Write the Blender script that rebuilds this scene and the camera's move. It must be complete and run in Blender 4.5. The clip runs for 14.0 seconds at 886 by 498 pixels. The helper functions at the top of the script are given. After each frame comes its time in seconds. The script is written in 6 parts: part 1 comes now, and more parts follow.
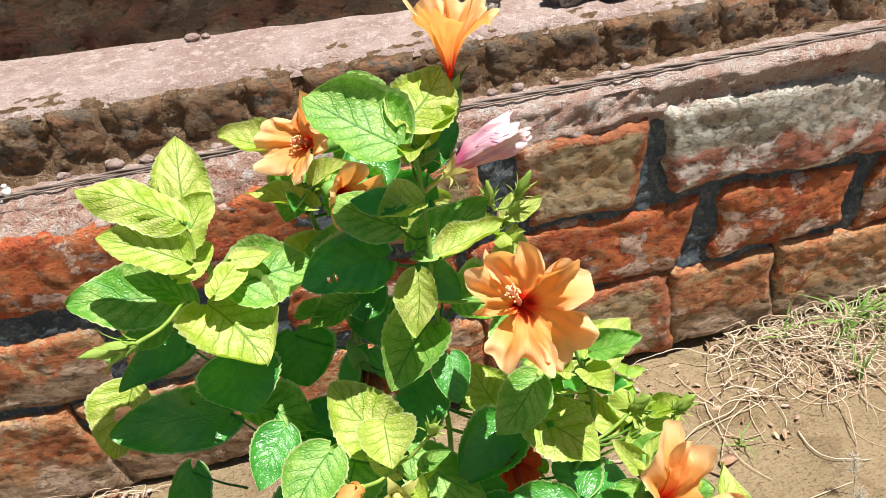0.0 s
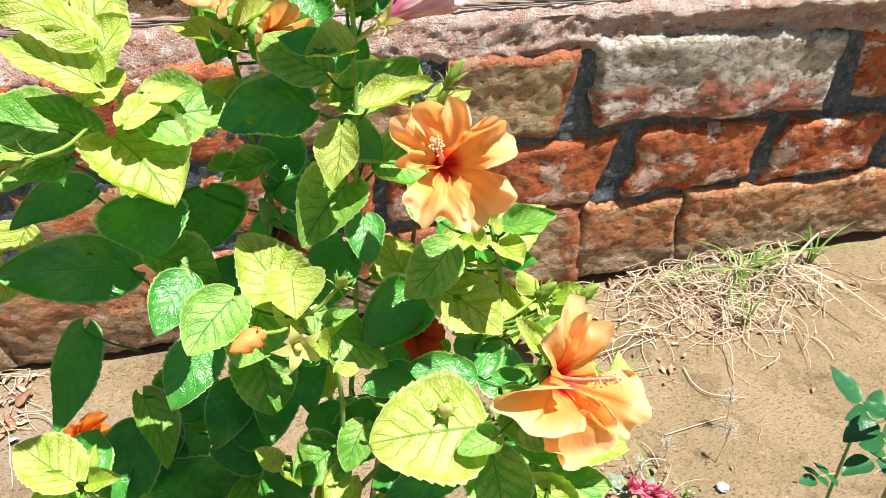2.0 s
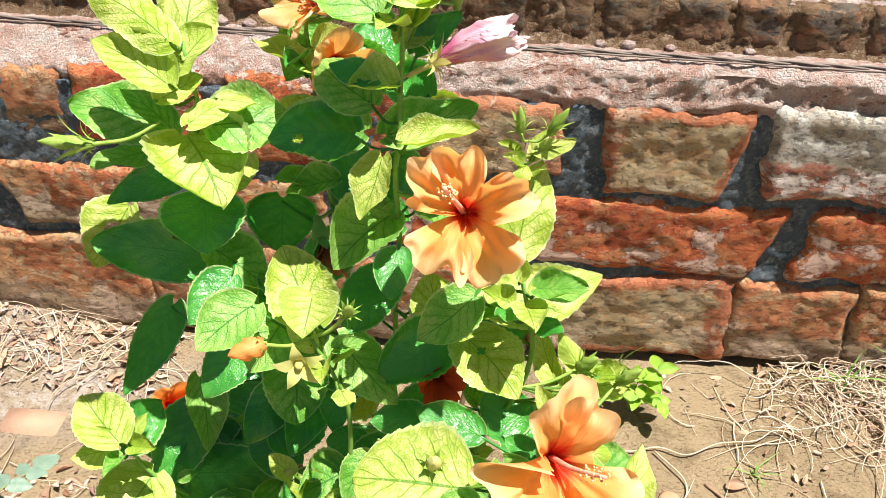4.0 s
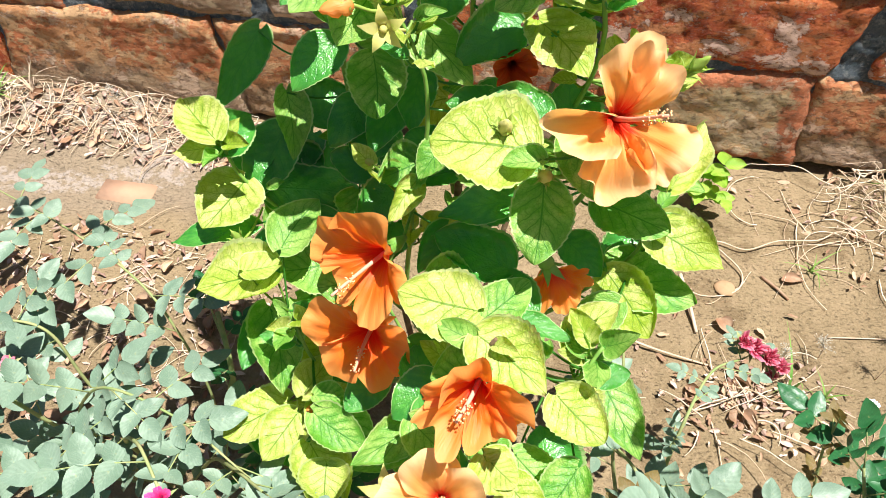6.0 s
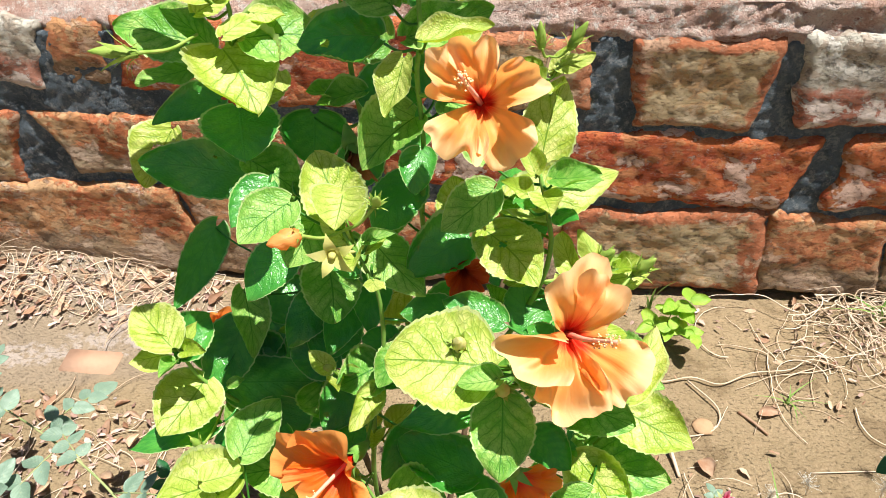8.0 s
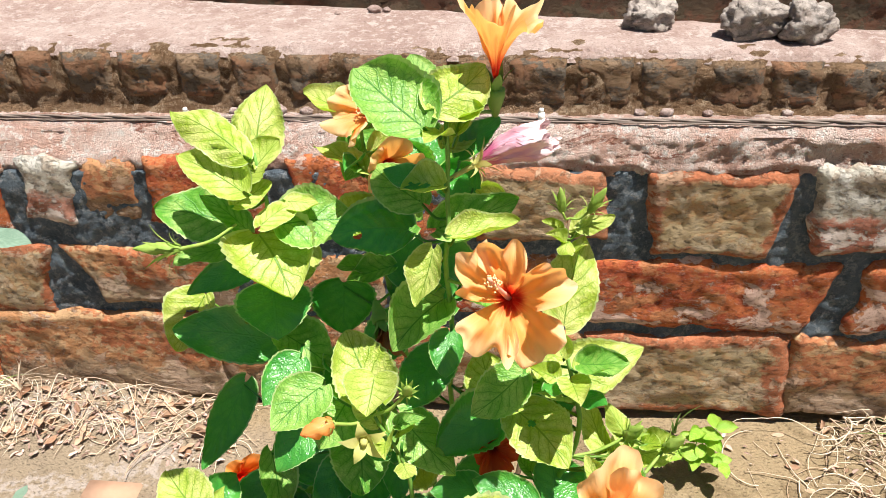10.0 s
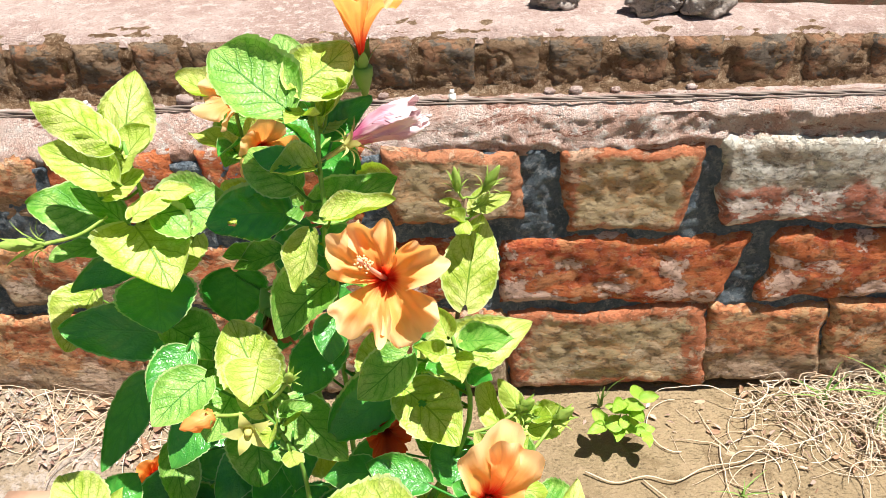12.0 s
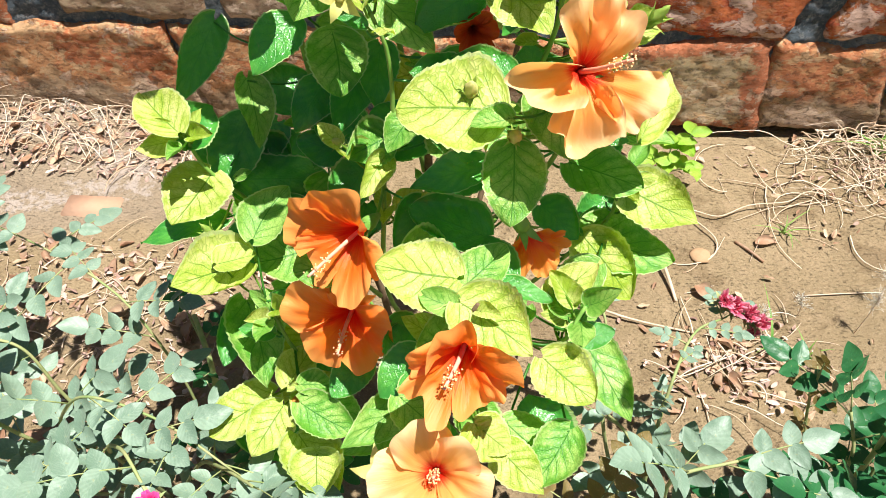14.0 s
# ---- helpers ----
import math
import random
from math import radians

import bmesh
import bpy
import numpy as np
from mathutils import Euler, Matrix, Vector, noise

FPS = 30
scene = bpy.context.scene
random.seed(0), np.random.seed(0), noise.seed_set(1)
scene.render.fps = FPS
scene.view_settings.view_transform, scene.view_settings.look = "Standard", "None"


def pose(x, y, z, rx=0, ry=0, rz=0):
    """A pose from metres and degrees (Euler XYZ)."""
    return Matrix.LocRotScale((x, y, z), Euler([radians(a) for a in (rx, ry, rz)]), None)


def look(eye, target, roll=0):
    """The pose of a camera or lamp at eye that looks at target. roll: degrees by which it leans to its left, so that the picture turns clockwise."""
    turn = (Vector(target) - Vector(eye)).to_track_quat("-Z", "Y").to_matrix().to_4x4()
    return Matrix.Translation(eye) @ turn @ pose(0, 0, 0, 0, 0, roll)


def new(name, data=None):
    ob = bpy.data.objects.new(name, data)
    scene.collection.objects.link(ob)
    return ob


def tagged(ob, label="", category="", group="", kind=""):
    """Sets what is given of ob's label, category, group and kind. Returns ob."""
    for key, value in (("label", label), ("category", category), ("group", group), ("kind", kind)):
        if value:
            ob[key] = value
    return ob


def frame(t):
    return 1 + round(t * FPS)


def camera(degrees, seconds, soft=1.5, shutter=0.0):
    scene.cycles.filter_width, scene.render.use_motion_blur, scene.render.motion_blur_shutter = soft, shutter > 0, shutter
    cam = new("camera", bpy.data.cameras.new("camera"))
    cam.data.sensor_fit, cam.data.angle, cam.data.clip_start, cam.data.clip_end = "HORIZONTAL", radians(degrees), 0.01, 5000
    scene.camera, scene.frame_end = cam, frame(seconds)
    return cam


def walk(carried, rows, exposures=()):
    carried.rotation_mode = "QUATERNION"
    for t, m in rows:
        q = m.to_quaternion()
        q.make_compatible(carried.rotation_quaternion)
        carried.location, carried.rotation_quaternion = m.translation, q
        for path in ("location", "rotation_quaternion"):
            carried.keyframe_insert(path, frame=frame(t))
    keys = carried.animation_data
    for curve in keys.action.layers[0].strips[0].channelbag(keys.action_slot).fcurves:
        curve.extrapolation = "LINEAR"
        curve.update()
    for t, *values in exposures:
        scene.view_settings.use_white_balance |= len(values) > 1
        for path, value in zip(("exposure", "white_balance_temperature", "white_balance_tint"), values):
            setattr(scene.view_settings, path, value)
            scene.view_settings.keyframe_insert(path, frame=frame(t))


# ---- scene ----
cam = camera(59.8, 14.0, soft=0.4)
PATH = [
    (0, (0.401, -0.042, 1.627), (0.639, 1.57, 0.468), -8.1),
    (0.5, (0.43, -0.055, 1.602), (0.709, 1.512, 0.39), -6.4),
    (1, (0.445, -0.078, 1.568), (0.751, 1.431, 0.292), -4.1),
    (1.5, (0.419, -0.082, 1.557), (0.74, 1.415, 0.271), -1.2),
    (2, (0.385, -0.077, 1.566), (0.81, 1.393, 0.278), 2.5),
    (2.2, (0.388, -0.074, 1.559), (0.827, 1.393, 0.272), 2.8),
    (4.3, (0.553, -0.066, 1.571), (0.444, 1.498, 0.329), 1.2),
    (4.5, (0.557, -0.09, 1.554), (0.444, 1.427, 0.255), 0.9),
    (5, (0.554, -0.169, 1.505), (0.399, 1.222, 0.076), 0.7),
    (5.5, (0.544, -0.22, 1.477), (0.347, 1.065, -0.043), 0.3),
    (6, (0.545, -0.221, 1.479), (0.341, 1.069, -0.035), -0.6),
    (6.5, (0.563, -0.203, 1.487), (0.408, 1.125, -0.001), -0.8),
    (7, (0.558, -0.178, 1.5), (0.4, 1.198, 0.057), -1.4),
    (7.5, (0.559, -0.144, 1.537), (0.391, 1.328, 0.193), -2.3),
    (8, (0.559, -0.142, 1.548), (0.392, 1.356, 0.234), -2.2),
    (8.5, (0.543, -0.136, 1.571), (0.35, 1.408, 0.315), -2.0),
    (9, (0.542, -0.13, 1.589), (0.337, 1.456, 0.389), -2.8),
    (9.2, (0.543, -0.127, 1.597), (0.335, 1.471, 0.412), -3.1),
    (11.3, (0.55, -0.071, 1.662), (0.36, 1.611, 0.597), -4.3),
    (11.5, (0.567, -0.074, 1.651), (0.429, 1.598, 0.561), -3.8),
    (12, (0.608, -0.097, 1.618), (0.537, 1.533, 0.46), -3.3),
    (12.5, (0.598, -0.136, 1.573), (0.506, 1.409, 0.308), -2.4),
    (13, (0.588, -0.191, 1.528), (0.453, 1.245, 0.143), -2.4),
    (13.5, (0.557, -0.235, 1.495), (0.37, 1.087, 0.006), -4.7),
    (14, (0.546, -0.24, 1.451), (0.405, 1.061, -0.062), -2.9),
]
STOPS = ((0, 0.88), (1, 1.08), (2, 1.16), (4.5, 1.10), (6.5, 1.04), (8.5, 1.00), (11.5, 1.11), (12.5, 1.18), (14, 1.04))
walk(cam, [(t, look(eye, target, roll)) for t, eye, target, roll in PATH], STOPS)

# ---- sky, sun and exposure ----
SUN_WAY = Vector((0.28, -0.10, 1.0)).normalized()          # from the ground to the sun: high, from the right, along the wall
world = bpy.data.worlds.new("sky")
scene.world = world
world.use_nodes = True
sky = world.node_tree.nodes.new("ShaderNodeTexSky")
sky.sky_type, sky.sun_disc = "NISHITA", False
sky.sun_elevation = math.asin(SUN_WAY.z)
sky.sun_rotation = math.atan2(SUN_WAY.x, SUN_WAY.y)
world.node_tree.nodes["Background"].inputs["Strength"].default_value = 0.035
world.node_tree.links.new(sky.outputs[0], world.node_tree.nodes["Background"].inputs["Color"])
sun_data = bpy.data.lights.new("sun", "SUN")
sun_data.energy, sun_data.angle, sun_data.color = 5.0, radians(0.53), (1.0, 0.965, 0.91)
sun = new("sun", sun_data)
sun.matrix_world = look(SUN_WAY * 20, (0, 0, 0))

# ---- materials ----


class Mat:
    """A node material under way: small helpers for wiring."""

    def __init__(self, name):
        self.m = bpy.data.materials.new(name)
        self.m.use_nodes = True
        self.t = self.m.node_tree
        self.b = self.t.nodes["Principled BSDF"]
        self.out = self.t.nodes["Material Output"]
        self.place = self.t.nodes.new("ShaderNodeTexCoord").outputs["Object"]

    def put(self, socket, value):
        if isinstance(value, bpy.types.NodeSocket):
            self.t.links.new(value, socket)
        elif isinstance(value, tuple) and len(value) == 3 and socket.type == "RGBA":
            socket.default_value = (*value, 1)
        else:
            socket.default_value = value

    def noise(self, scale, detail=6, rough=0.6, at=None, distort=0.0):
        n = self.t.nodes.new("ShaderNodeTexNoise")
        self.put(n.inputs["Vector"], at or self.place)
        n.inputs["Scale"].default_value, n.inputs["Detail"].default_value, n.inputs["Roughness"].default_value = scale, detail, rough
        n.inputs["Distortion"].default_value = distort
        return n.outputs["Fac"]

    def cells(self, scale, at=None, feature="F1", out="Distance"):
        n = self.t.nodes.new("ShaderNodeTexVoronoi")
        n.feature = feature
        self.put(n.inputs["Vector"], at or self.place)
        n.inputs["Scale"].default_value = scale
        return n.outputs[out]

    def stretch(self, x, y, z, at=None):
        n = self.t.nodes.new("ShaderNodeMapping")
        self.put(n.inputs["Vector"], at or self.place)
        n.inputs["Scale"].default_value = (x, y, z)
        return n.outputs[0]

    def math(self, op, a, b=0.0, c=0.0):
        n = self.t.nodes.new("ShaderNodeMath")
        n.operation = op
        for s, v in zip(n.inputs, (a, b, c)):
            self.put(s, v)
        return n.outputs[0]

    def ramp(self, value, low, high):
        n = self.t.nodes.new("ShaderNodeMapRange")
        n.interpolation_type = "SMOOTHSTEP"
        self.put(n.inputs["Value"], value)
        n.inputs["From Min"].default_value, n.inputs["From Max"].default_value = low, high
        return n.outputs[0]

    def mix(self, fac, a, b, way="MIX"):
        n = self.t.nodes.new("ShaderNodeMix")
        n.data_type, n.blend_type = "RGBA", way
        self.put(n.inputs[0], fac)
        self.put(n.inputs[6], a)
        self.put(n.inputs[7], b)
        return n.outputs[2]

    def bump(self, height, strength=0.5, distance=0.005, under=None):
        n = self.t.nodes.new("ShaderNodeBump")
        n.inputs["Strength"].default_value, n.inputs["Distance"].default_value = strength, distance
        self.put(n.inputs["Height"], height)
        if under:
            self.put(n.inputs["Normal"], under)
        self.put(self.b.inputs["Normal"], n.outputs[0])
        return n.outputs[0]

    def random(self):
        return self.t.nodes.new("ShaderNodeObjectInfo").outputs["Random"]

    def uv(self):
        n = self.t.nodes.new("ShaderNodeUVMap")
        s = self.t.nodes.new("ShaderNodeSeparateXYZ")
        self.put(s.inputs[0], n.outputs[0])
        return s.outputs[0], s.outputs[1], n.outputs[0]

    def done(self, colour, rough=0.8, gloss=0.3, thin_by=0.0, glow_colour=None):
        self.put(self.b.inputs["Base Color"], colour)
        self.put(self.b.inputs["Roughness"], rough)
        self.put(self.b.inputs["Specular IOR Level"], gloss)
        if thin_by > 0:
            thin = self.t.nodes.new("ShaderNodeBsdfTranslucent")
            self.put(thin.inputs["Color"], glow_colour or colour)
            both = self.t.nodes.new("ShaderNodeMixShader")
            both.inputs[0].default_value = thin_by
            self.t.links.new(self.b.outputs[0], both.inputs[1])
            self.t.links.new(thin.outputs[0], both.inputs[2])
            self.t.links.new(both.outputs[0], self.out.inputs[0])
        return self.m


def leaf_material(name, dark, light, vein, glow, thin_by, rough, fine=20, rim=0.7, marks=0.9, unit=1.0, gloss=0.42, relief=0.35):
    """Blade with a midrib, curved side veins and quilted flesh between them; lets the sun in."""
    m = Mat(name)
    if unit != 1.0:
        m.place = m.stretch(unit, unit, unit)
    u, v, uv = m.uv()
    off2 = m.math("MULTIPLY", m.math("ABSOLUTE", m.math("SUBTRACT", v, 0.5)), 2.0)
    mid = m.ramp(off2, 0.042, 0.012)
    wander = m.math("MULTIPLY", m.math("SUBTRACT", m.noise(5, 2, 0.5, uv), 0.5), 0.10)
    bent = m.math("ADD", m.math("MULTIPLY", m.math("POWER", off2, 0.8), 0.36), wander)
    phase = m.math("MULTIPLY", m.math("SUBTRACT", u, bent), 6.0)
    near = m.math("ABSOLUTE", m.math("SUBTRACT", m.math("FRACT", phase), 0.5))
    side = m.math("MULTIPLY", m.ramp(near, 0.075, 0.015), m.ramp(off2, 1.0, 0.45))
    cell = m.cells(fine, m.stretch(1.0, 0.8, 1.0, uv), "DISTANCE_TO_EDGE")
    net = m.ramp(cell, 0.07, 0.0)
    veins = m.math("MAXIMUM", mid, m.math("MULTIPLY", side, 0.8))
    patch = m.ramp(m.math("ADD", m.noise(32, 6, 0.65), m.math("MULTIPLY", m.math("SUBTRACT", near, 0.25), 0.20)), 0.40, 0.62)
    tint = m.mix(patch, dark, light)
    tint = m.mix(m.math("MULTIPLY", m.random(), 0.45), tint, light)
    blot = m.ramp(m.noise(85, 5, 0.7), 0.56, 0.62)
    tint = m.mix(m.math("MULTIPLY", blot, 0.30), tint, m.mix(0.5, dark, vein))
    fleck = m.ramp(m.noise(260, 2), 0.68, 0.73)
    tint = m.mix(m.math("MULTIPLY", fleck, 0.40), tint, (0.30, 0.30, 0.12))
    lines = m.math("MAXIMUM", m.math("MULTIPLY", veins, marks), m.math("MULTIPLY", net, 0.6 * marks))
    colour = m.mix(lines, tint, vein)
    # pale margin: partly the leaf's own, partly light on its edge painted in
    edge = m.ramp(m.math("ADD", off2, m.math("MULTIPLY", m.noise(70, 2), 0.06)), 0.955, 0.985)
    colour = m.mix(m.math("MULTIPLY", edge, rim), colour, (0.58, 0.66, 0.32))
    flesh = m.math("MULTIPLY", m.ramp(cell, 0.0, 0.35), 0.55)
    h = m.math("SUBTRACT", m.math("ADD", flesh, m.math("MULTIPLY", m.noise(70, 4), 0.5)), m.math("MULTIPLY", veins, 0.9))
    m.bump(h, relief, 0.0022)
    gl = m.mix(m.math("MULTIPLY", lines, 0.8), m.mix(m.math("MULTIPLY", patch, 0.5), m.mix(0.25, glow, dark), glow), m.mix(0.5, glow, dark))
    return m.done(colour, rough, gloss, thin_by, gl)


# tones follow leaf age; sunlit and shaded looks are put into them too
LEAF = [
    leaf_material("mature_shaded_leaf", (0.030, 0.220, 0.030), (0.090, 0.340, 0.048), (0.05, 0.27, 0.04), (0.07, 0.52, 0.02), 0.30, 0.30, gloss=0.8),
    leaf_material("green_leaf", (0.110, 0.335, 0.032), (0.360, 0.540, 0.130), (0.020, 0.15, 0.012), (0.16, 0.62, 0.01), 0.34, 0.44, gloss=0.42),
    leaf_material("young_sunlit_leaf", (0.340, 0.465, 0.040), (0.640, 0.660, 0.210), (0.075, 0.21, 0.012), (0.42, 0.70, 0.01), 0.36, 0.46, gloss=0.4),
]
ROSE_LEAF = leaf_material("rose_leaf_surface", (0.12, 0.195, 0.135), (0.23, 0.32, 0.24), (0.31, 0.39, 0.29), (0.10, 0.28, 0.09), 0.15, 0.46, 12, 0.0, 0.25, 0.016, relief=0.12)
ROSE_DARK = leaf_material("rose_leaf_dark", (0.014, 0.095, 0.032), (0.030, 0.145, 0.046), (0.04, 0.13, 0.05), (0.05, 0.22, 0.03), 0.18, 0.36, 12, 0.0, 0.3, 0.016, relief=0.12)
ROSE_RED = leaf_material("rose_leaf_young", (0.12, 0.10, 0.03), (0.24, 0.16, 0.06), (0.2, 0.2, 0.06), (0.3, 0.2, 0.04), 0.25, 0.4, 12, 0.0, 0.3, 0.016)
SEED_LEAF = leaf_material("seedling_leaf", (0.22, 0.44, 0.03), (0.42, 0.58, 0.09), (0.20, 0.44, 0.06), (0.30, 0.62, 0.02), 0.40, 0.45, 12, 0.0, 0.4)


def petal_material(name, throat, body, edge, glow, thin_by=0.38, streak=0.5, reach=0.42):
    m = Mat(name)
    u, v, uv = m.uv()
    lines = m.noise(3.5, 4, 0.6, m.stretch(0.6, 6.0, 1.0, uv))
    far = m.math("ADD", u, m.math("MULTIPLY", m.math("SUBTRACT", lines, 0.5), 0.22))
    c = m.mix(m.ramp(far, 0.22, reach), throat, body)
    c = m.mix(m.ramp(far, 0.62, 1.02), c, edge)
    c = m.mix(m.math("MULTIPLY", m.ramp(lines, 0.52, 0.72), streak), c, m.mix(0.5, body, edge))
    m.bump(m.noise(6.0, 4, 0.6, m.stretch(0.8, 5.0, 1.0, uv)), 0.35, 0.003)
    g = m.mix(m.ramp(far, 0.22, reach), throat, glow)
    return m.done(c, 0.5, 0.5, thin_by, g)


PETAL = petal_material("orange_petal", (0.86, 0.018, 0.004), (0.98, 0.185, 0.014), (0.98, 0.42, 0.11), (1.0, 0.27, 0.015), 0.45, 0.35, 0.66)
# paler copy of the orange petal: full sun is put into its colour
PETAL_PALE = petal_material("sunlit_orange_petal", (0.84, 0.030, 0.008), (0.95, 0.40, 0.110), (0.98, 0.68, 0.36), (1.0, 0.50, 0.12), 0.45, 0.6, 0.48)
PETAL_RED = petal_material("red_petal", (0.22, 0.01, 0.003), (0.40, 0.035, 0.006), (0.55, 0.08, 0.01), (0.6, 0.05, 0.004))
PETAL_PINK = petal_material("wilted_petal", (0.50, 0.10, 0.22), (0.70, 0.36, 0.46), (0.86, 0.70, 0.68), (0.7, 0.4, 0.45), 0.15, 1.0)
PETAL_DRY = petal_material("dried_petal", (0.10, 0.015, 0.006), (0.24, 0.06, 0.02), (0.30, 0.10, 0.04), (0.3, 0.06, 0.02), 0.1)
ROSE_PINK = petal_material("magenta_petal", (0.55, 0.02, 0.15), (0.72, 0.03, 0.22), (0.78, 0.10, 0.34), (0.75, 0.02, 0.2), 0.25)
ROSE_FADED = petal_material("faded_rose_petal", (0.40, 0.010, 0.05), (0.58, 0.02, 0.10), (0.78, 0.30, 0.38), (0.5, 0.05, 0.1), 0.15, 0.5)


def plain(name, a, b, scale, rough=0.8, gloss=0.2, relief=0.3, depth=0.002, thin_by=0.0, scatter=None):
    m = Mat(name)
    n = m.noise(scale, 6, 0.65)
    c = m.mix(m.ramp(n, 0.3, 0.7), a, b)
    if scatter:
        own = m.t.nodes.new("ShaderNodeNewGeometry").outputs["Random Per Island"]
        c = m.mix(m.math("MULTIPLY", own, 0.8), c, scatter)
    else:
        c = m.mix(m.math("MULTIPLY", m.random(), 0.5), c, b)
    m.bump(m.noise(scale * 3, 5), relief, depth)
    return m.done(c, rough, gloss, thin_by)


STEM = plain("green_stem", (0.10, 0.26, 0.04), (0.20, 0.36, 0.07), 40, 0.55, 0.3)
BARK = plain("brown_stem", (0.10, 0.065, 0.035), (0.22, 0.15, 0.09), 60, 0.85)
CANE = plain("rose_cane", (0.16, 0.26, 0.08), (0.34, 0.34, 0.16), 30, 0.6)
BUD_GREEN = plain("bud_green", (0.22, 0.38, 0.05), (0.40, 0.52, 0.12), 60, 0.5, 0.3, thin_by=0.25)
CALYX_PALE = plain("pale_calyx", (0.52, 0.50, 0.10), (0.72, 0.68, 0.28), 50, 0.6, thin_by=0.3)
POLLEN = plain("pollen", (0.80, 0.36, 0.12), (0.92, 0.66, 0.36), 300, 0.8)
COLUMN = plain("stamen_column", (0.80, 0.25, 0.15), (0.90, 0.55, 0.40), 40, 0.5, thin_by=0.2)
STRAW = plain("straw", (0.62, 0.51, 0.37), (0.80, 0.70, 0.56), 30, 0.8, thin_by=0.1, scatter=(0.44, 0.28, 0.17))
SCRAP = plain("litter_scrap", (0.50, 0.34, 0.27), (0.70, 0.55, 0.46), 40, 0.8, scatter=(0.11, 0.045, 0.028))
DRY_LEAF = plain("dry_leaf", (0.42, 0.25, 0.15), (0.62, 0.48, 0.34), 30, 0.75, thin_by=0.15, scatter=(0.17, 0.07, 0.035))
GRASS = plain("grass_blade", (0.09, 0.24, 0.04), (0.26, 0.40, 0.10), 20, 0.55, thin_by=0.3)
FLUFF = plain("seed_head", (0.62, 0.60, 0.52), (0.75, 0.73, 0.66), 90, 0.9, thin_by=0.3)
CABLE = plain("cable_sheath", (0.10, 0.075, 0.06), (0.22, 0.17, 0.14), 60, 0.6, 0.4)
CLIP = plain("white_plastic", (0.62, 0.60, 0.56), (0.78, 0.76, 0.72), 40, 0.5, 0.4)


def stone_material(name, a, b, c, pale, worn=0.5, shift=0.0, rim=None, tide=None):
    """Rough red block: blotches of three colours, pale crust, dark pits and streaky chipped grain; rim: the colour bared round its edge."""
    m = Mat(name)
    u, v, uv = m.uv()
    at = m.stretch(1.0, 1.0, 1.4)
    big = m.noise(5.5 + shift, 6, 0.68, at, 0.2)
    mid = m.noise(17, 6, 0.7, at, 0.15)
    col = m.mix(m.ramp(big, 0.45, 0.52), a, b)
    col = m.mix(m.ramp(mid, 0.51, 0.56), col, c)
    if rim:
        inset = m.math("MINIMUM", m.math("MINIMUM", u, m.math("SUBTRACT", 1.0, u)), m.math("MINIMUM", v, m.math("SUBTRACT", 1.0, v)))
        bared = m.ramp(m.math("ADD", inset, m.math("MULTIPLY", m.math("SUBTRACT", m.noise(14, 6, 0.7), 0.5), 0.45)), 0.14, 0.08)
        col = m.mix(bared, col, rim)
    if tide:
        wet = m.ramp(m.math("ADD", v, m.math("MULTIPLY", m.math("SUBTRACT", m.noise(9, 7, 0.7), 0.5), 1.1)), 0.48, 0.66)
        col = m.mix(m.math("MULTIPLY", wet, 0.8), col, tide)
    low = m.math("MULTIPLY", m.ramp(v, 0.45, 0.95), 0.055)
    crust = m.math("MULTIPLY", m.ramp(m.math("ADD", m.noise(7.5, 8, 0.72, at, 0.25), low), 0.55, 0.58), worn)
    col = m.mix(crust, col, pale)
    col = m.mix(m.math("MULTIPLY", m.random(), 0.3), col, m.mix(0.5, a, c))
    streaks = m.stretch(1.0, 1.0, 1.7)
    chips = m.ramp(m.noise(58, 7, 0.78, streaks), 0.575, 0.615)
    col = m.mix(m.math("MULTIPLY", chips, 0.35), col, m.mix(0.65, a, pale))
    soot = m.ramp(m.noise(46, 7, 0.8, m.stretch(1.0, 1.0, 1.5)), 0.445, 0.390)
    col = m.mix(m.math("MULTIPLY", soot, 0.5), col, m.mix(0.72, a, (0.02, 0.012, 0.01)))
    sand = m.noise(150, 4, 0.8, m.stretch(1.0, 1.0, 1.6))
    col = m.mix(m.math("MULTIPLY", m.ramp(sand, 0.555, 0.60), 0.2), col, m.mix(0.6, a, pale))
    col = m.mix(m.math("MULTIPLY", m.ramp(sand, 0.445, 0.40), 0.3), col, m.mix(0.6, a, (0.02, 0.012, 0.01)))
    pits = m.ramp(m.cells(60), 0.30, 0.0)
    h = m.math("ADD", m.math("MULTIPLY", m.noise(42, 8, 0.75, at), 0.9), m.math("MULTIPLY", mid, 0.9))
    h = m.math("SUBTRACT", h, m.math("MULTIPLY", pits, 0.05))
    h = m.math("ADD", h, m.math("MULTIPLY", crust, 0.4))
    h = m.math("ADD", h, m.math("MULTIPLY", chips, 0.25))
    h = m.math("SUBTRACT", h, m.math("MULTIPLY", soot, 0.35))
    m.bump(h, 1.0, 0.012)
    return m.done(col, 0.85, 0.25)


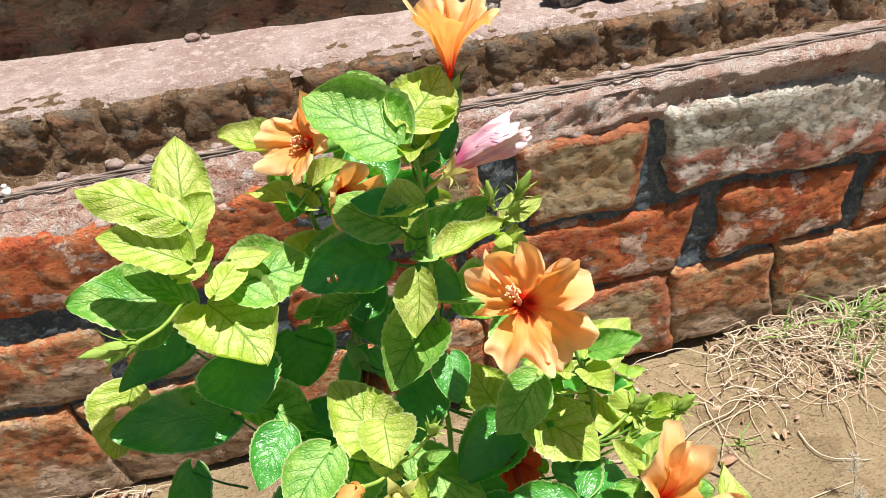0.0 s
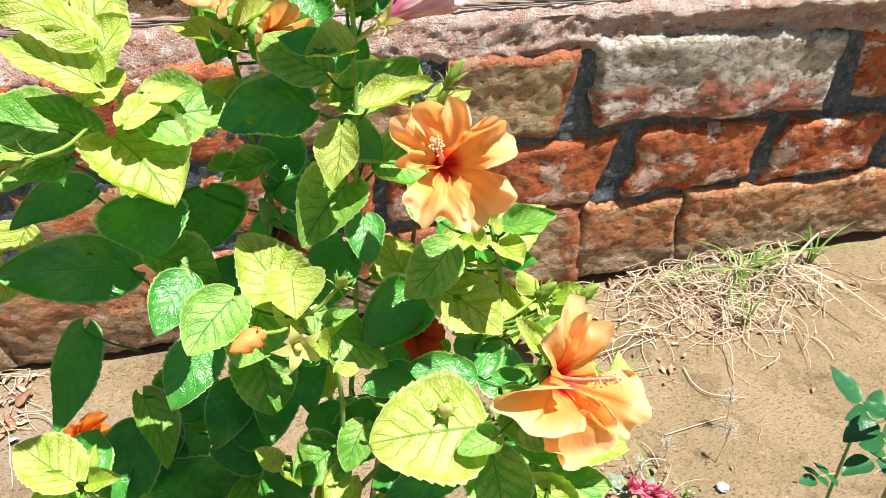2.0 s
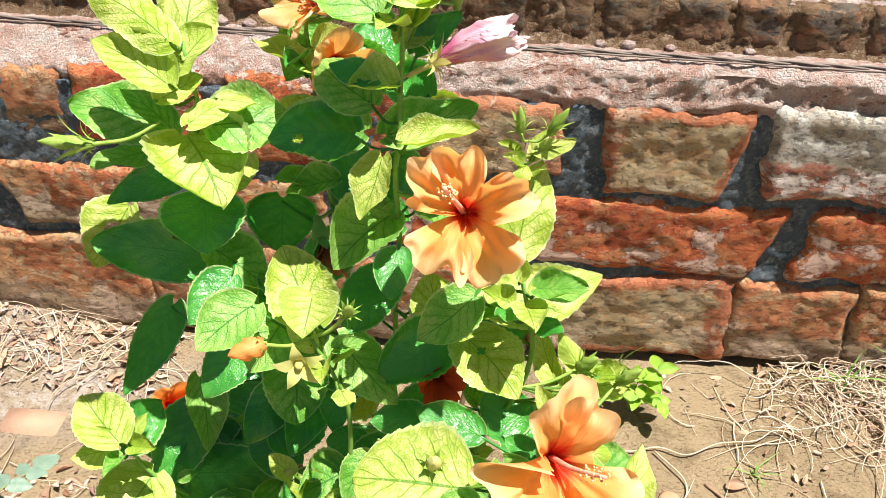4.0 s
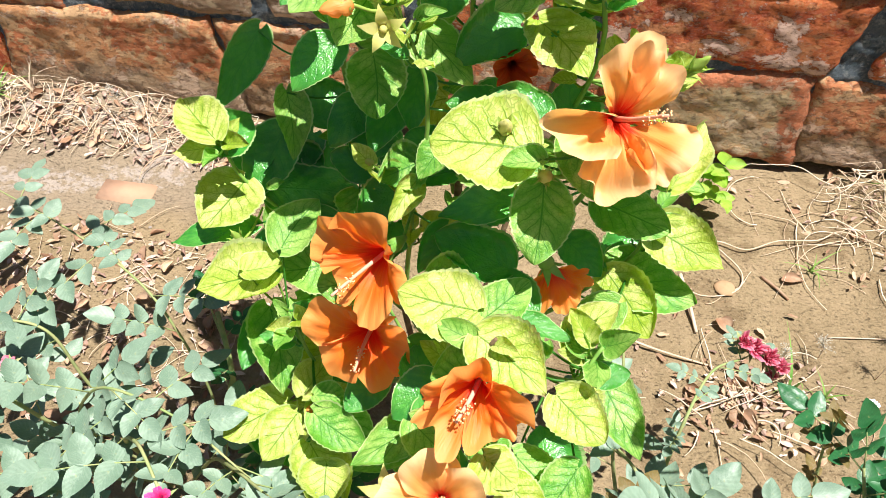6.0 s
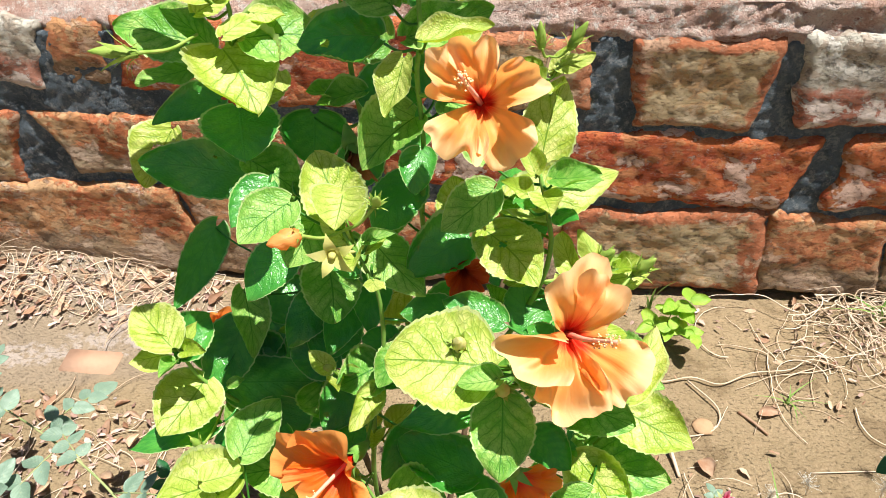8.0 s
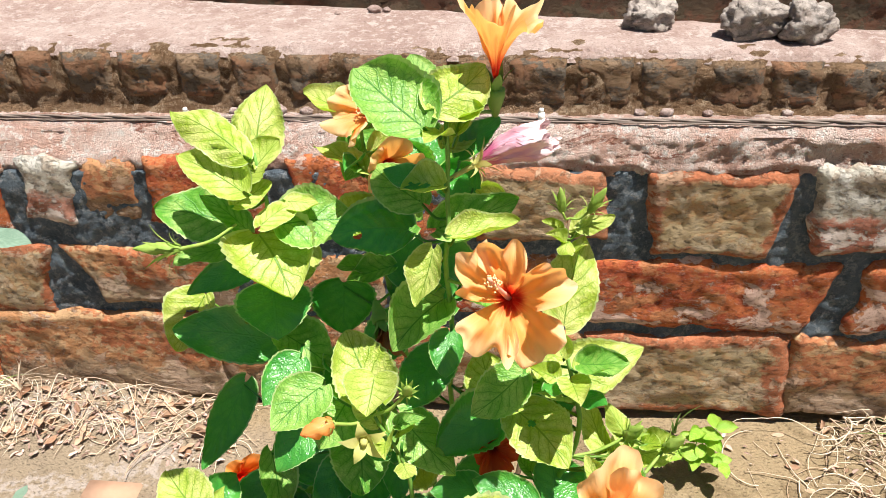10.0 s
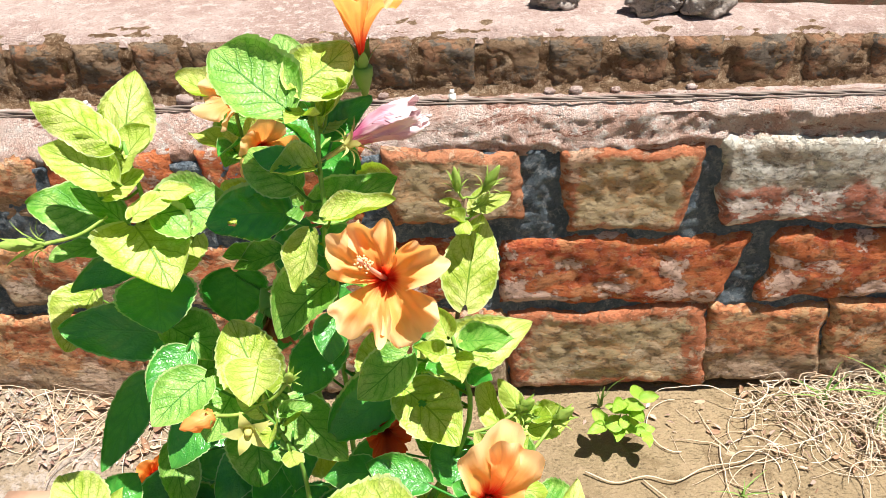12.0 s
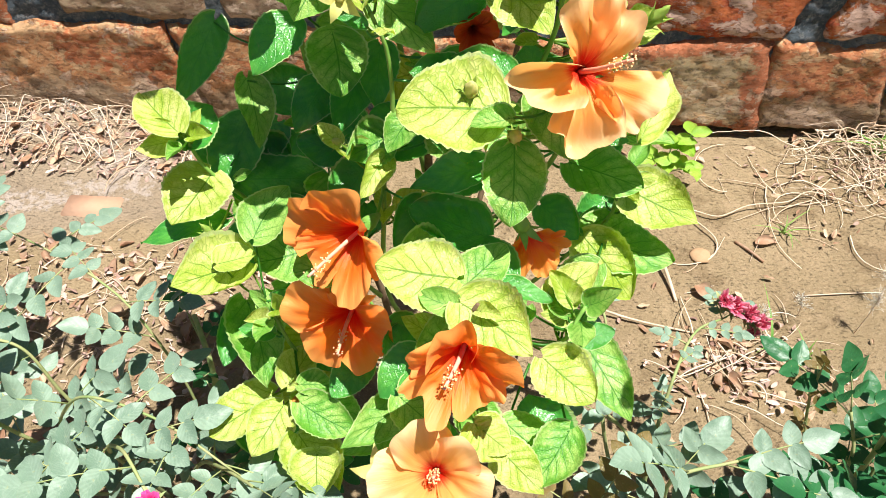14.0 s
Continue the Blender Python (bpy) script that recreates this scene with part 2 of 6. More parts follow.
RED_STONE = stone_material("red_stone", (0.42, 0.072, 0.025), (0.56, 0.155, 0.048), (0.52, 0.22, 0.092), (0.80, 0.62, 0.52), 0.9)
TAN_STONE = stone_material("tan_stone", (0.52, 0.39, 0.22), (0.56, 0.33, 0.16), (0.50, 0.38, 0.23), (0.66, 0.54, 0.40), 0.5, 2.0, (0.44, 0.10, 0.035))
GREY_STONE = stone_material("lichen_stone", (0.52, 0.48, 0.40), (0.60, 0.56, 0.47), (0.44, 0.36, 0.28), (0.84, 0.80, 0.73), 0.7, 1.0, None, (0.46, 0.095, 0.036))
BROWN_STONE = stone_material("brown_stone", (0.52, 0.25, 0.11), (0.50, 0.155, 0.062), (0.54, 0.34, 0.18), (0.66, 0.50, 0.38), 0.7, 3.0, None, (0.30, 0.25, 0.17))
# upper wall: darker and browner than the courses below
DARK_STONE = stone_material("dark_brown_stone", (0.10, 0.062, 0.035), (0.14, 0.058, 0.032), (0.085, 0.064, 0.038), (0.24, 0.18, 0.12), 0.4, 1.5)
# bricks of the middle step: dark brown and grey with paler patches
EDGE_BRICK = stone_material("dark_brown_brick", (0.22, 0.135, 0.075), (0.28, 0.14, 0.075), (0.14, 0.115, 0.090), (0.46, 0.32, 0.21), 0.5, 2.5)
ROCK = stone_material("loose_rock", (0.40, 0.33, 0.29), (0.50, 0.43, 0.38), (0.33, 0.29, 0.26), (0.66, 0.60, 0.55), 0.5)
BRICK = plain("ground_brick", (0.38, 0.225, 0.145), (0.44, 0.275, 0.185), 22, 0.9, 0.15, 0.5, 0.003)


def crust_material(name, a, b, c, size=1.0, relief=1.0, bare=None):
    m = Mat(name)
    n = m.noise(9 * size, 7, 0.7)
    col = m.mix(m.ramp(n, 0.36, 0.62), a, b)
    col = m.mix(m.ramp(m.noise(40 * size, 7, 0.8), 0.50, 0.60), col, c)
    col = m.mix(m.math("MULTIPLY", m.ramp(m.noise(75 * size, 6, 0.8), 0.56, 0.66), 0.6), col, m.mix(0.65, a, (0.05, 0.03, 0.02)))
    grit = m.ramp(m.cells(150 * size), 0.05, 0.45)
    sand = m.noise(170, 4, 0.8)
    col = m.mix(m.math("MULTIPLY", m.ramp(sand, 0.445, 0.40), 0.4), col, m.mix(0.45, a, (0.03, 0.02, 0.015)))
    col = m.mix(m.math("MULTIPLY", m.ramp(sand, 0.56, 0.60), 0.25), col, c)
    h = m.math("ADD", m.math("MULTIPLY", m.noise(60 * size, 9, 0.8), 2.0), m.math("MULTIPLY", grit, 0.35))
    if bare:
        gone = m.ramp(m.noise(13, 8, 0.75, m.stretch(0.55, 1.0, 1.5), 0.5), 0.57, 0.60)
        col = m.mix(m.math("MULTIPLY", gone, 0.85), col, m.mix(m.ramp(m.noise(60, 6, 0.8), 0.42, 0.58), bare, a))
        h = m.math("SUBTRACT", h, m.math("MULTIPLY", gone, 0.9))
    m.bump(h, 1.0 * relief, 0.018)
    return m.done(col, 0.95, 0.1)


MORTAR = crust_material("cement_mortar", (0.115, 0.155, 0.190), (0.22, 0.270, 0.310), (0.38, 0.41, 0.43), 1.3, 1.0)
# pale plaster; red stone shows where it has crumbled
PLASTER = crust_material("crumbled_plaster", (0.74, 0.44, 0.34), (0.92, 0.72, 0.63), (0.95, 0.85, 0.78), bare=(0.30, 0.075, 0.035))
LEDGE = crust_material("dusty_ledge", (0.44, 0.305, 0.26), (0.58, 0.44, 0.39), (0.68, 0.56, 0.51), 0.8, 0.8)
MUD = crust_material("mud_render", (0.21, 0.120, 0.064), (0.34, 0.215, 0.128), (0.50, 0.36, 0.24))


def ground_material():
    m = Mat("dry_mud")
    big = m.noise(3.0, 5, 0.6)
    mid = m.noise(14, 6, 0.68)
    col = m.mix(m.ramp(big, 0.38, 0.62), (0.255, 0.188, 0.106), (0.31, 0.230, 0.134))
    col = m.mix(m.ramp(mid, 0.48, 0.70), col, (0.32, 0.235, 0.140))
    damp = m.ramp(m.noise(5.5, 4, 0.6, None, 0.7), 0.54, 0.64)
    col = m.mix(m.math("MULTIPLY", damp, 0.5), col, (0.13, 0.085, 0.042))
    specks = m.ramp(m.noise(95, 4, 0.65, m.stretch(1.0, 1.8, 1.0)), 0.57, 0.66)
    col = m.mix(m.math("MULTIPLY", specks, 0.06), col, (0.09, 0.058, 0.032))
    sand = m.noise(210, 4, 0.8)
    col = m.mix(m.math("MULTIPLY", m.ramp(sand, 0.56, 0.60), 0.3), col, (0.42, 0.33, 0.22))
    col = m.mix(m.math("MULTIPLY", m.ramp(sand, 0.44, 0.40), 0.22), col, (0.12, 0.080, 0.045))
    apart = m.t.nodes.new("ShaderNodeSeparateXYZ")
    m.put(apart.inputs[0], m.place)
    dx = m.math("MULTIPLY", m.math("ADD", apart.outputs[0], 0.86), 2.4)
    dy = m.math("MULTIPLY", m.math("SUBTRACT", apart.outputs[1], 1.245), 8.0)
    far = m.math("SQRT", m.math("ADD", m.math("MULTIPLY", dx, dx), m.math("MULTIPLY", dy, dy)))
    band = m.math("ABSOLUTE", m.math("SUBTRACT", m.math("ADD", far, m.math("MULTIPLY", m.math("SUBTRACT", m.noise(16, 7, 0.75), 0.5), 1.8)), 0.95))
    silt = m.math("MULTIPLY", m.ramp(band, 0.30, 0.12), m.ramp(m.noise(34, 5, 0.7), 0.42, 0.52))
    wet = m.ramp(m.math("ADD", far, m.math("MULTIPLY", m.math("SUBTRACT", m.noise(7, 5, 0.6), 0.5), 1.6)), 2.3, 1.5)
    col = m.mix(m.math("MULTIPLY", wet, 0.65), col, (0.285, 0.225, 0.165))
    col = m.mix(m.math("MULTIPLY", silt, 0.6), col, (0.44, 0.38, 0.34))
    h = m.math("ADD", m.math("MULTIPLY", m.noise(52, 7, 0.66, m.stretch(1.0, 1.5, 1.0)), 1.1), m.math("MULTIPLY", mid, 1.0))
    h = m.math("SUBTRACT", h, m.math("MULTIPLY", specks, 0.22))
    m.bump(h, 1.0, 0.013)
    return m.done(col, 0.9, 0.2)


TAN_PEBBLE = plain("tan_pebble", (0.32, 0.20, 0.11), (0.38, 0.25, 0.145), 30, 0.8, 0.2, 0.2)
GROUND = ground_material()

# ---- building helpers ----
RNG = random.Random(7)


def part(name, geo, material, parent=None, label="", smooth=True):
    """One mesh object from (vertices, faces) or (vertices, faces, uvs), under a thing or a part."""
    me = bpy.data.meshes.new(name)
    me.from_pydata([tuple(v) for v in geo[0]], [], geo[1])
    if len(geo) > 2:
        flat = np.array(geo[2], dtype=np.float32)
        layer = me.uv_layers.new(name="UVMap")
        index = np.empty(len(me.loops), dtype=np.int32)
        me.loops.foreach_get("vertex_index", index)
        layer.data.foreach_set("uv", flat[index].ravel())
    if smooth:
        me.polygons.foreach_set("use_smooth", [True] * len(me.polygons))
    me.materials.append(material)
    ob = new(name, me)
    if parent:
        under(ob, parent)
    if label:
        tagged(ob, label)
    return ob


def under(ob, parent):
    ob.parent = parent
    ob.matrix_parent_inverse = ROOT[parent.name].inverted() if parent.name in ROOT else Matrix.Identity(4)


ROOT = {}


def thing(name, at, label, category, group="", kind=""):
    """An Empty at the base of a thing, to carry its parts."""
    ob = new(name)
    ob.empty_display_size = 0.05
    ob.matrix_world = Matrix.Translation(at)
    ROOT[ob.name] = Matrix.Translation(at)
    return tagged(ob, label, category, group, kind)


def joined(geos):
    verts, faces, uvs = [], [], []
    for g in geos:
        k = len(verts)
        verts += list(g[0])
        faces += [tuple(i + k for i in f) for f in g[1]]
        uvs += list(g[2]) if len(g) > 2 else [(0.0, 0.5)] * len(g[0])
    return verts, faces, uvs


def smooth_line(points, steps=6):
    """A Catmull-Rom line along the points."""
    p = [Vector(q) for q in points]
    if len(p) < 3:
        return [p[0].lerp(p[-1], i / steps) for i in range(steps + 1)]
    p = [2 * p[0] - p[1], *p, 2 * p[-1] - p[-2]]
    out = []
    for i in range(1, len(p) - 2):
        a, b, c, d = p[i - 1 : i + 3]
        for k in range(steps):
            t = k / steps
            out.append(0.5 * (2 * b + (c - a) * t + (2 * a - 5 * b + 4 * c - d) * t * t + (3 * b - a - 3 * c + d) * t**3))
    out.append(p[-2])
    return out


def tube(points, r0, r1, sides=6, profile=None):
    """A tube along points, its radius going from r0 to r1, or by profile(0..1)."""
    verts, faces = [], []
    n = len(points)
    ref = None
    for i, p in enumerate(points):
        way = (points[min(i + 1, n - 1)] - points[max(i - 1, 0)]).normalized()
        if ref is None:
            ref = way.orthogonal().normalized()
        ref = (ref - way * ref.dot(way))
        ref = ref.normalized() if ref.length > 1e-6 else way.orthogonal().normalized()
        side = way.cross(ref)
        t = i / (n - 1)
        r = profile(t) if profile else r0 + (r1 - r0) * t
        for k in range(sides):
            a = 2 * math.pi * k / sides
            verts.append(p + ref * (math.cos(a) * r) + side * (math.sin(a) * r))
    for i in range(n - 1):
        for k in range(sides):
            a, b = i * sides + k, i * sides + (k + 1) % sides
            faces.append((a, b, b + sides, a + sides))
    faces.append(tuple(range(sides))[::-1])
    faces.append(tuple(range((n - 1) * sides, n * sides)))
    return verts, faces


def sheet(nu, nv, place):
    """A grid of (nu+1) x (nv+1) points by place(u, v), u and v from 0 to 1."""
    verts, faces, uvs = [], [], []
    for i in range(nu + 1):
        for j in range(nv + 1):
            verts.append(place(i / nu, j / nv))
            uvs.append((i / nu, j / nv))
    w = nv + 1
    for i in range(nu):
        for j in range(nv):
            faces.append((i * w + j, i * w + j + 1, (i + 1) * w + j + 1, (i + 1) * w + j))
    return verts, faces, uvs


def rough(p, scale, seed=0.0):
    """Fractal noise, about -1 to 1."""
    return noise.fractal(Vector(p) * scale + Vector((seed, 3.1 * seed, 0)), 0.9, 2.1, 4)


# ---- ground ----


def mound(x, y):
    """Height of the ground: a low bank of dirt by the wall on the left, a little swell elsewhere."""
    bank = max(0.0, min(1.0, (-0.15 - x) / 0.6)) * max(0.0, min(1.0, (y - 1.12) / 0.36))
    return 0.085 * bank * bank * (3 - 2 * bank) + 0.006 * rough((x, y, 0), 2.2) + 0.0045 * rough((x, y, 4), 13)


def graded(low, high, step, far):
    """Steps that are fine from low to high and widen out to far."""
    inner = list(np.arange(low, high + 1e-6, step))
    out, d = [], step
    while (out[-1] if out else 0) < far:
        d *= 1.6
        out.append((out[-1] if out else 0) + d)
    return [low - o for o in reversed(out)] + inner + [high + o for o in out]


def build_ground():
    xs, ys = graded(-1.6, 2.6, 0.022, 400), graded(-0.2, 1.52, 0.022, 400)
    verts = [(x, y, mound(x, y) if -3 < x < 4 and -2 < y < 2 else 0.0) for x in xs for y in ys]
    w = len(ys)
    faces = [(i * w + j, (i + 1) * w + j, (i + 1) * w + j + 1, i * w + j + 1) for i in range(len(xs) - 1) for j in range(w - 1)]
    tagged(part("ground", (verts, faces), GROUND), "dry brown mud ground, cracked and littered with straw", "ground", kind="structure")


build_ground()

# ---- stepped wall ----
WALL_Y = 1.465


def skew(x):
    """The upper steps run a little askew to the wall's face."""
    return -0.026 * (x - 0.4)


def swept(name, x0, x1, step, profile, lumps, material, label, grain=9.0, fine=30.0, seed=0.0, bend=None, warp=None):
    """A long piece of masonry: a (y, z) profile drawn along x, with rough lumps."""
    line = []
    for (ya, za), (yb, zb) in zip(profile, profile[1:]):
        k = max(1, int(math.hypot(yb - ya, zb - za) / step))
        line += [(ya + (yb - ya) * i / k, za + (zb - za) * i / k) for i in range(k)]
    line.append(profile[-1])
    nx = int((x1 - x0) / step)

    def place(u, v):
        x = x0 + (x1 - x0) * u
        y, z = line[round(v * (len(line) - 1))]
        y += bend(x) if bend else 0.0
        if warp:
            y, z = warp(x, y, z)
        a = lumps * (0.6 * rough((x, y, z), grain, seed) + 0.55 * rough((x, y, z), fine, seed + 5) + 0.3 * rough((x, y, z), fine * 2.3, seed + 7))
        b = lumps * 0.5 * rough((x, y, z), grain * 1.3, seed + 9)
        return (x, y + a, z + b)

    return tagged(part(name, sheet(nx, len(line) - 1, place), material), label, "wall", kind="structure")


wall_front = swept("wall_front", -2.0, 3.2, 0.0105, [(WALL_Y + 0.085, -0.05), (WALL_Y + 0.085, 0.045), (WALL_Y + 0.004, 0.060), (WALL_Y + 0.004, 0.772), (WALL_Y + 0.15, 0.772)], 0.0085, MORTAR,
                   "low retaining wall of rough red blocks in grey mortar", 16, 60)


def block(corners, material, proud=0.0, seed=0, round_by=0.022, lump=0.010):
    """A rough block of the wall. corners: x, z of top left, top right, bottom right, bottom left."""
    tl, tr, br, bl = [Vector((x + 0.010 * sx, 0, z + 0.012 * sz)) for (x, z), sx, sz in zip(corners, (-1, 1, 1, -1), (1, 1, -1, -1))]
    wide, tall = (tr - tl).length, (tl - bl).length
    nu, nv = max(8, int(wide / 0.0095)), max(6, int(tall / 0.0095))
    front = WALL_Y - 0.004 - proud

    def place(u, v):
        p = tl.lerp(tr, u).lerp(bl.lerp(br, u), v)
        edge = min(u * wide, (1 - u) * wide, v * tall, (1 - v) * tall)
        e = max(0.0, 1 - edge / round_by)
        near = max(0.0, 1 - edge / 0.06)
        x = p.x + 0.020 * near * rough((p.x, 0, p.z), 9, seed) + 0.004 * e * rough((p.x, 0, p.z), 34, seed)
        z = p.z + 0.018 * near * rough((p.x, 5, p.z), 9, seed + 3) + 0.004 * e * rough((p.x, 5, p.z), 34, seed + 3)
        y = front + 0.016 * e * e + 0.8 * lump * rough((p.x, 0, p.z), 6, seed + 1) + 0.22 * lump * rough((p.x, 0, 1.6 * p.z), 40, seed + 2)
        return (x, y, z)

    verts, faces, uvs = sheet(nu, nv, place)
    w = nv + 1
    rim = [i * w for i in range(nu + 1)] + [nu * w + j for j in range(1, w)] + [i * w + nv for i in range(nu - 1, -1, -1)] + [j for j in range(nv - 1, 0, -1)]
    k = len(verts)
    verts += [(verts[i][0], WALL_Y + 0.09, verts[i][2]) for i in rim]
    n = len(rim)
    faces += [(rim[i], rim[(i + 1) % n], k + (i + 1) % n, k + i) for i in range(n)]
    uvs = uvs + [uvs[i] for i in rim]
    return part("stone_block", (verts, faces, uvs), material, wall_front)


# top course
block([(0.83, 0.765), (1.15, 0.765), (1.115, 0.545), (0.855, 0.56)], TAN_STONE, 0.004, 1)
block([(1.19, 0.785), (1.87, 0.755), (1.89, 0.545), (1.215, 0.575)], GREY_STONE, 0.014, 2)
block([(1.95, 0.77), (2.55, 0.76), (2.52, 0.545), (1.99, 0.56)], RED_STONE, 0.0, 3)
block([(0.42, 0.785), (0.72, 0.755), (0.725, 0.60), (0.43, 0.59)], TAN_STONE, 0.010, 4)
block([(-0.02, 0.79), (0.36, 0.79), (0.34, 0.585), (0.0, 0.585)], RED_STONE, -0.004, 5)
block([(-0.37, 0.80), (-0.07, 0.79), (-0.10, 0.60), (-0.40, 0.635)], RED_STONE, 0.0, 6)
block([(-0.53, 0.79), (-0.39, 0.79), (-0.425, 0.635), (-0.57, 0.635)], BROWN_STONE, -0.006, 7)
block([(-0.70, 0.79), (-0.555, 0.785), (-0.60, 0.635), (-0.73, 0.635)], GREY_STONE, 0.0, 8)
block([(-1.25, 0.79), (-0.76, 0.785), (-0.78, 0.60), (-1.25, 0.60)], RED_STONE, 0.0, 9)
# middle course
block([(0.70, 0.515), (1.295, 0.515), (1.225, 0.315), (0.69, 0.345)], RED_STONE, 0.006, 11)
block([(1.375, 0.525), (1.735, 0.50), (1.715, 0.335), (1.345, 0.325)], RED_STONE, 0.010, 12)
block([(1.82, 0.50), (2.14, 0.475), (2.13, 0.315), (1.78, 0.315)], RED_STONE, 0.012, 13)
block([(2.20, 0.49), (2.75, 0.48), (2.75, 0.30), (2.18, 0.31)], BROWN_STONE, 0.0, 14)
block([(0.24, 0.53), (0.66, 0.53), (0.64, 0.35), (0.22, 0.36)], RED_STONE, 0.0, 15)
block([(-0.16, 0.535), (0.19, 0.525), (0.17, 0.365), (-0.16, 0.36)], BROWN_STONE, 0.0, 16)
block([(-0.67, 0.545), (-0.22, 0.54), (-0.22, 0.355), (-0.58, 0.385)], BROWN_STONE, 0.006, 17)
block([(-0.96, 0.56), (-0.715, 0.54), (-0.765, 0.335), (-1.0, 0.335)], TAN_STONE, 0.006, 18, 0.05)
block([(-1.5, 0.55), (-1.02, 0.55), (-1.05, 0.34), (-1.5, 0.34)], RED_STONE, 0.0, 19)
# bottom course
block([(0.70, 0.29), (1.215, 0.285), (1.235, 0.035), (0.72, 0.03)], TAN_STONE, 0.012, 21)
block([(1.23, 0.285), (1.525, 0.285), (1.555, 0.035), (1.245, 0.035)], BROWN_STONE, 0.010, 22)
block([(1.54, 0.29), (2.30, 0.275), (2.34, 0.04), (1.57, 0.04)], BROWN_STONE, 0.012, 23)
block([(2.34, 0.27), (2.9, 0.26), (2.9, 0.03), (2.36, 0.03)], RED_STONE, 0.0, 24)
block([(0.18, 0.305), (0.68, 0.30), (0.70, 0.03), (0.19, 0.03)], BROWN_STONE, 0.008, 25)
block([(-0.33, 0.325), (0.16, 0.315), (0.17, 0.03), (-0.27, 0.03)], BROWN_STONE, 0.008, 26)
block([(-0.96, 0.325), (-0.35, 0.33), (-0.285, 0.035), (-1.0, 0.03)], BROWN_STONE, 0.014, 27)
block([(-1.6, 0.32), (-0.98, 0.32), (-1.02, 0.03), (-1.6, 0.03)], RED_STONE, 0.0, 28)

def ragged(x, y, z):
    """The plaster hangs down by more or less, and is broken off in places."""
    low = max(0.0, min(1.0, (0.845 - z) / 0.07))
    top = max(0.0, min(1.0, (z - 0.80) / 0.05))
    askew = 0.012 - 0.026 * x - 0.008 * x * x
    return y + 0.004 * low * rough((x, 0, 0), 5.5, 4) + (0.25 + 0.75 * top) * askew, z + low * (0.030 * rough((x, 0, 0), 4.2, 3) + 0.005 * rough((x, 0, 0), 17, 7))


swept("wall_coping", -2.0, 3.2, 0.0068, [(WALL_Y + 0.06, 0.735), (WALL_Y + 0.012, 0.752), (WALL_Y + 0.006, 0.785), (WALL_Y + 0.016, 0.815), (WALL_Y + 0.026, 0.842), (WALL_Y + 0.036, 0.862),
      (WALL_Y + 0.050, 0.874), (WALL_Y + 0.075, 0.878), (WALL_Y + 0.115, 0.8735)], 0.0095, PLASTER, "crumbling pinkish plaster edge on top of the wall", 15, 40, 2, None, ragged)
swept("ledge_lower", -2.2, 3.4, 0.02, [(WALL_Y + 0.030, 0.855), (WALL_Y + 0.065, 0.868), (WALL_Y + 0.105, 0.876), (WALL_Y + 0.24, 0.876)], 0.004, LEDGE,
      "dusty pale pink ledge on top of the wall", 7, 40, 3, lambda x: 0.016 - 0.026 * x - 0.008 * x * x)


def sloped(x, y, z):
    """The upper step sinks a little to the right."""
    return y, z - 0.022 * (x - 0.4) * max(0.0, min(1.0, (z - 0.876) / 0.13))


swept("riser_middle", -2.0, 3.2, 0.008, [(1.552, 0.868), (1.566, 0.880), (1.574, 0.898), (1.580, 0.985), (1.588, 1.004), (1.605, 1.015), (1.64, 1.019), (1.68, 1.018)], 0.011, MUD,
      "low step of bricks on edge under brown mud render", 15, 42, 4, skew, sloped)
swept("ledge_upper", -2.2, 3.4, 0.02, [(1.584, 0.996), (1.594, 1.012), (1.618, 1.021), (1.67, 1.024), (2.40, 1.028)], 0.007, LEDGE, "dusty pale ledge of the upper step", 7, 36, 6, skew, sloped)
swept("riser_upper", -2.4, 3.6, 0.02, [(1.835, 0.995), (1.845, 1.03), (1.865, 1.9), (2.45, 1.95)], 0.008, DARK_STONE, "dark brown upper wall", 7, 26, 8,
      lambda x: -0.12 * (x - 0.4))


def core(x0, x1, front, back, top, lean):
    """A block of rubble and earth behind the faces, to close the steps at their ends and at the back."""
    foot = [(x0, front + lean * (x0 - 0.4)), (x1, front + lean * (x1 - 0.4)), (x1, back), (x0, back)]
    return [(x, y, z) for z in (-0.05, top) for x, y in foot], [(3, 2, 1, 0), (4, 5, 6, 7), (0, 1, 5, 4), (1, 2, 6, 5), (2, 3, 7, 6), (3, 0, 4, 7)]


for x0, x1, front, back, top, lean in ((-1.98, 3.18, 1.575, 2.45, 0.845, 0.0), (-1.97, 3.17, 1.672, 2.44, 0.955, -0.026), (-2.37, 3.57, 1.90, 2.55, 1.86, -0.12)):
    tagged(part("wall_core", core(x0, x1, front, back, top, lean), MUD, smooth=False), "earth and rubble body of the stepped wall", "wall", kind="structure")


def edge_bricks():
    """Bricks on edge that show in the render of the middle step."""
    step_bricks = []
    x = -1.3
    rng = random.Random(5)
    while x < 2.4:
        w = rng.uniform(0.105, 0.145)
        lean = rng.uniform(-0.006, 0.006)
        seed = rng.uniform(0, 50)

        def place(u, v, x=x, w=w, lean=lean, seed=seed):
            px, pz = x + w * u + lean * v, 1.004 - 0.115 * v - 0.02 * (x - 0.4)
            e = max(0.0, 1 - min(u * w, (1 - u) * w, v * 0.105, (1 - v) * 0.105) / 0.02)
            return (px + 0.004 * e * rough((px, 0, pz), 30, seed), 1.571 + skew(px) + 0.016 * e * e + 0.006 * rough((px, 0, pz), 14, seed) + 0.003 * rough((px, 0, pz), 70, seed), pz)

        step_bricks.append(sheet(14, 14, place))
        x += w + rng.uniform(0.006, 0.022)
    return step_bricks


tier = bpy.data.objects["riser_middle"]
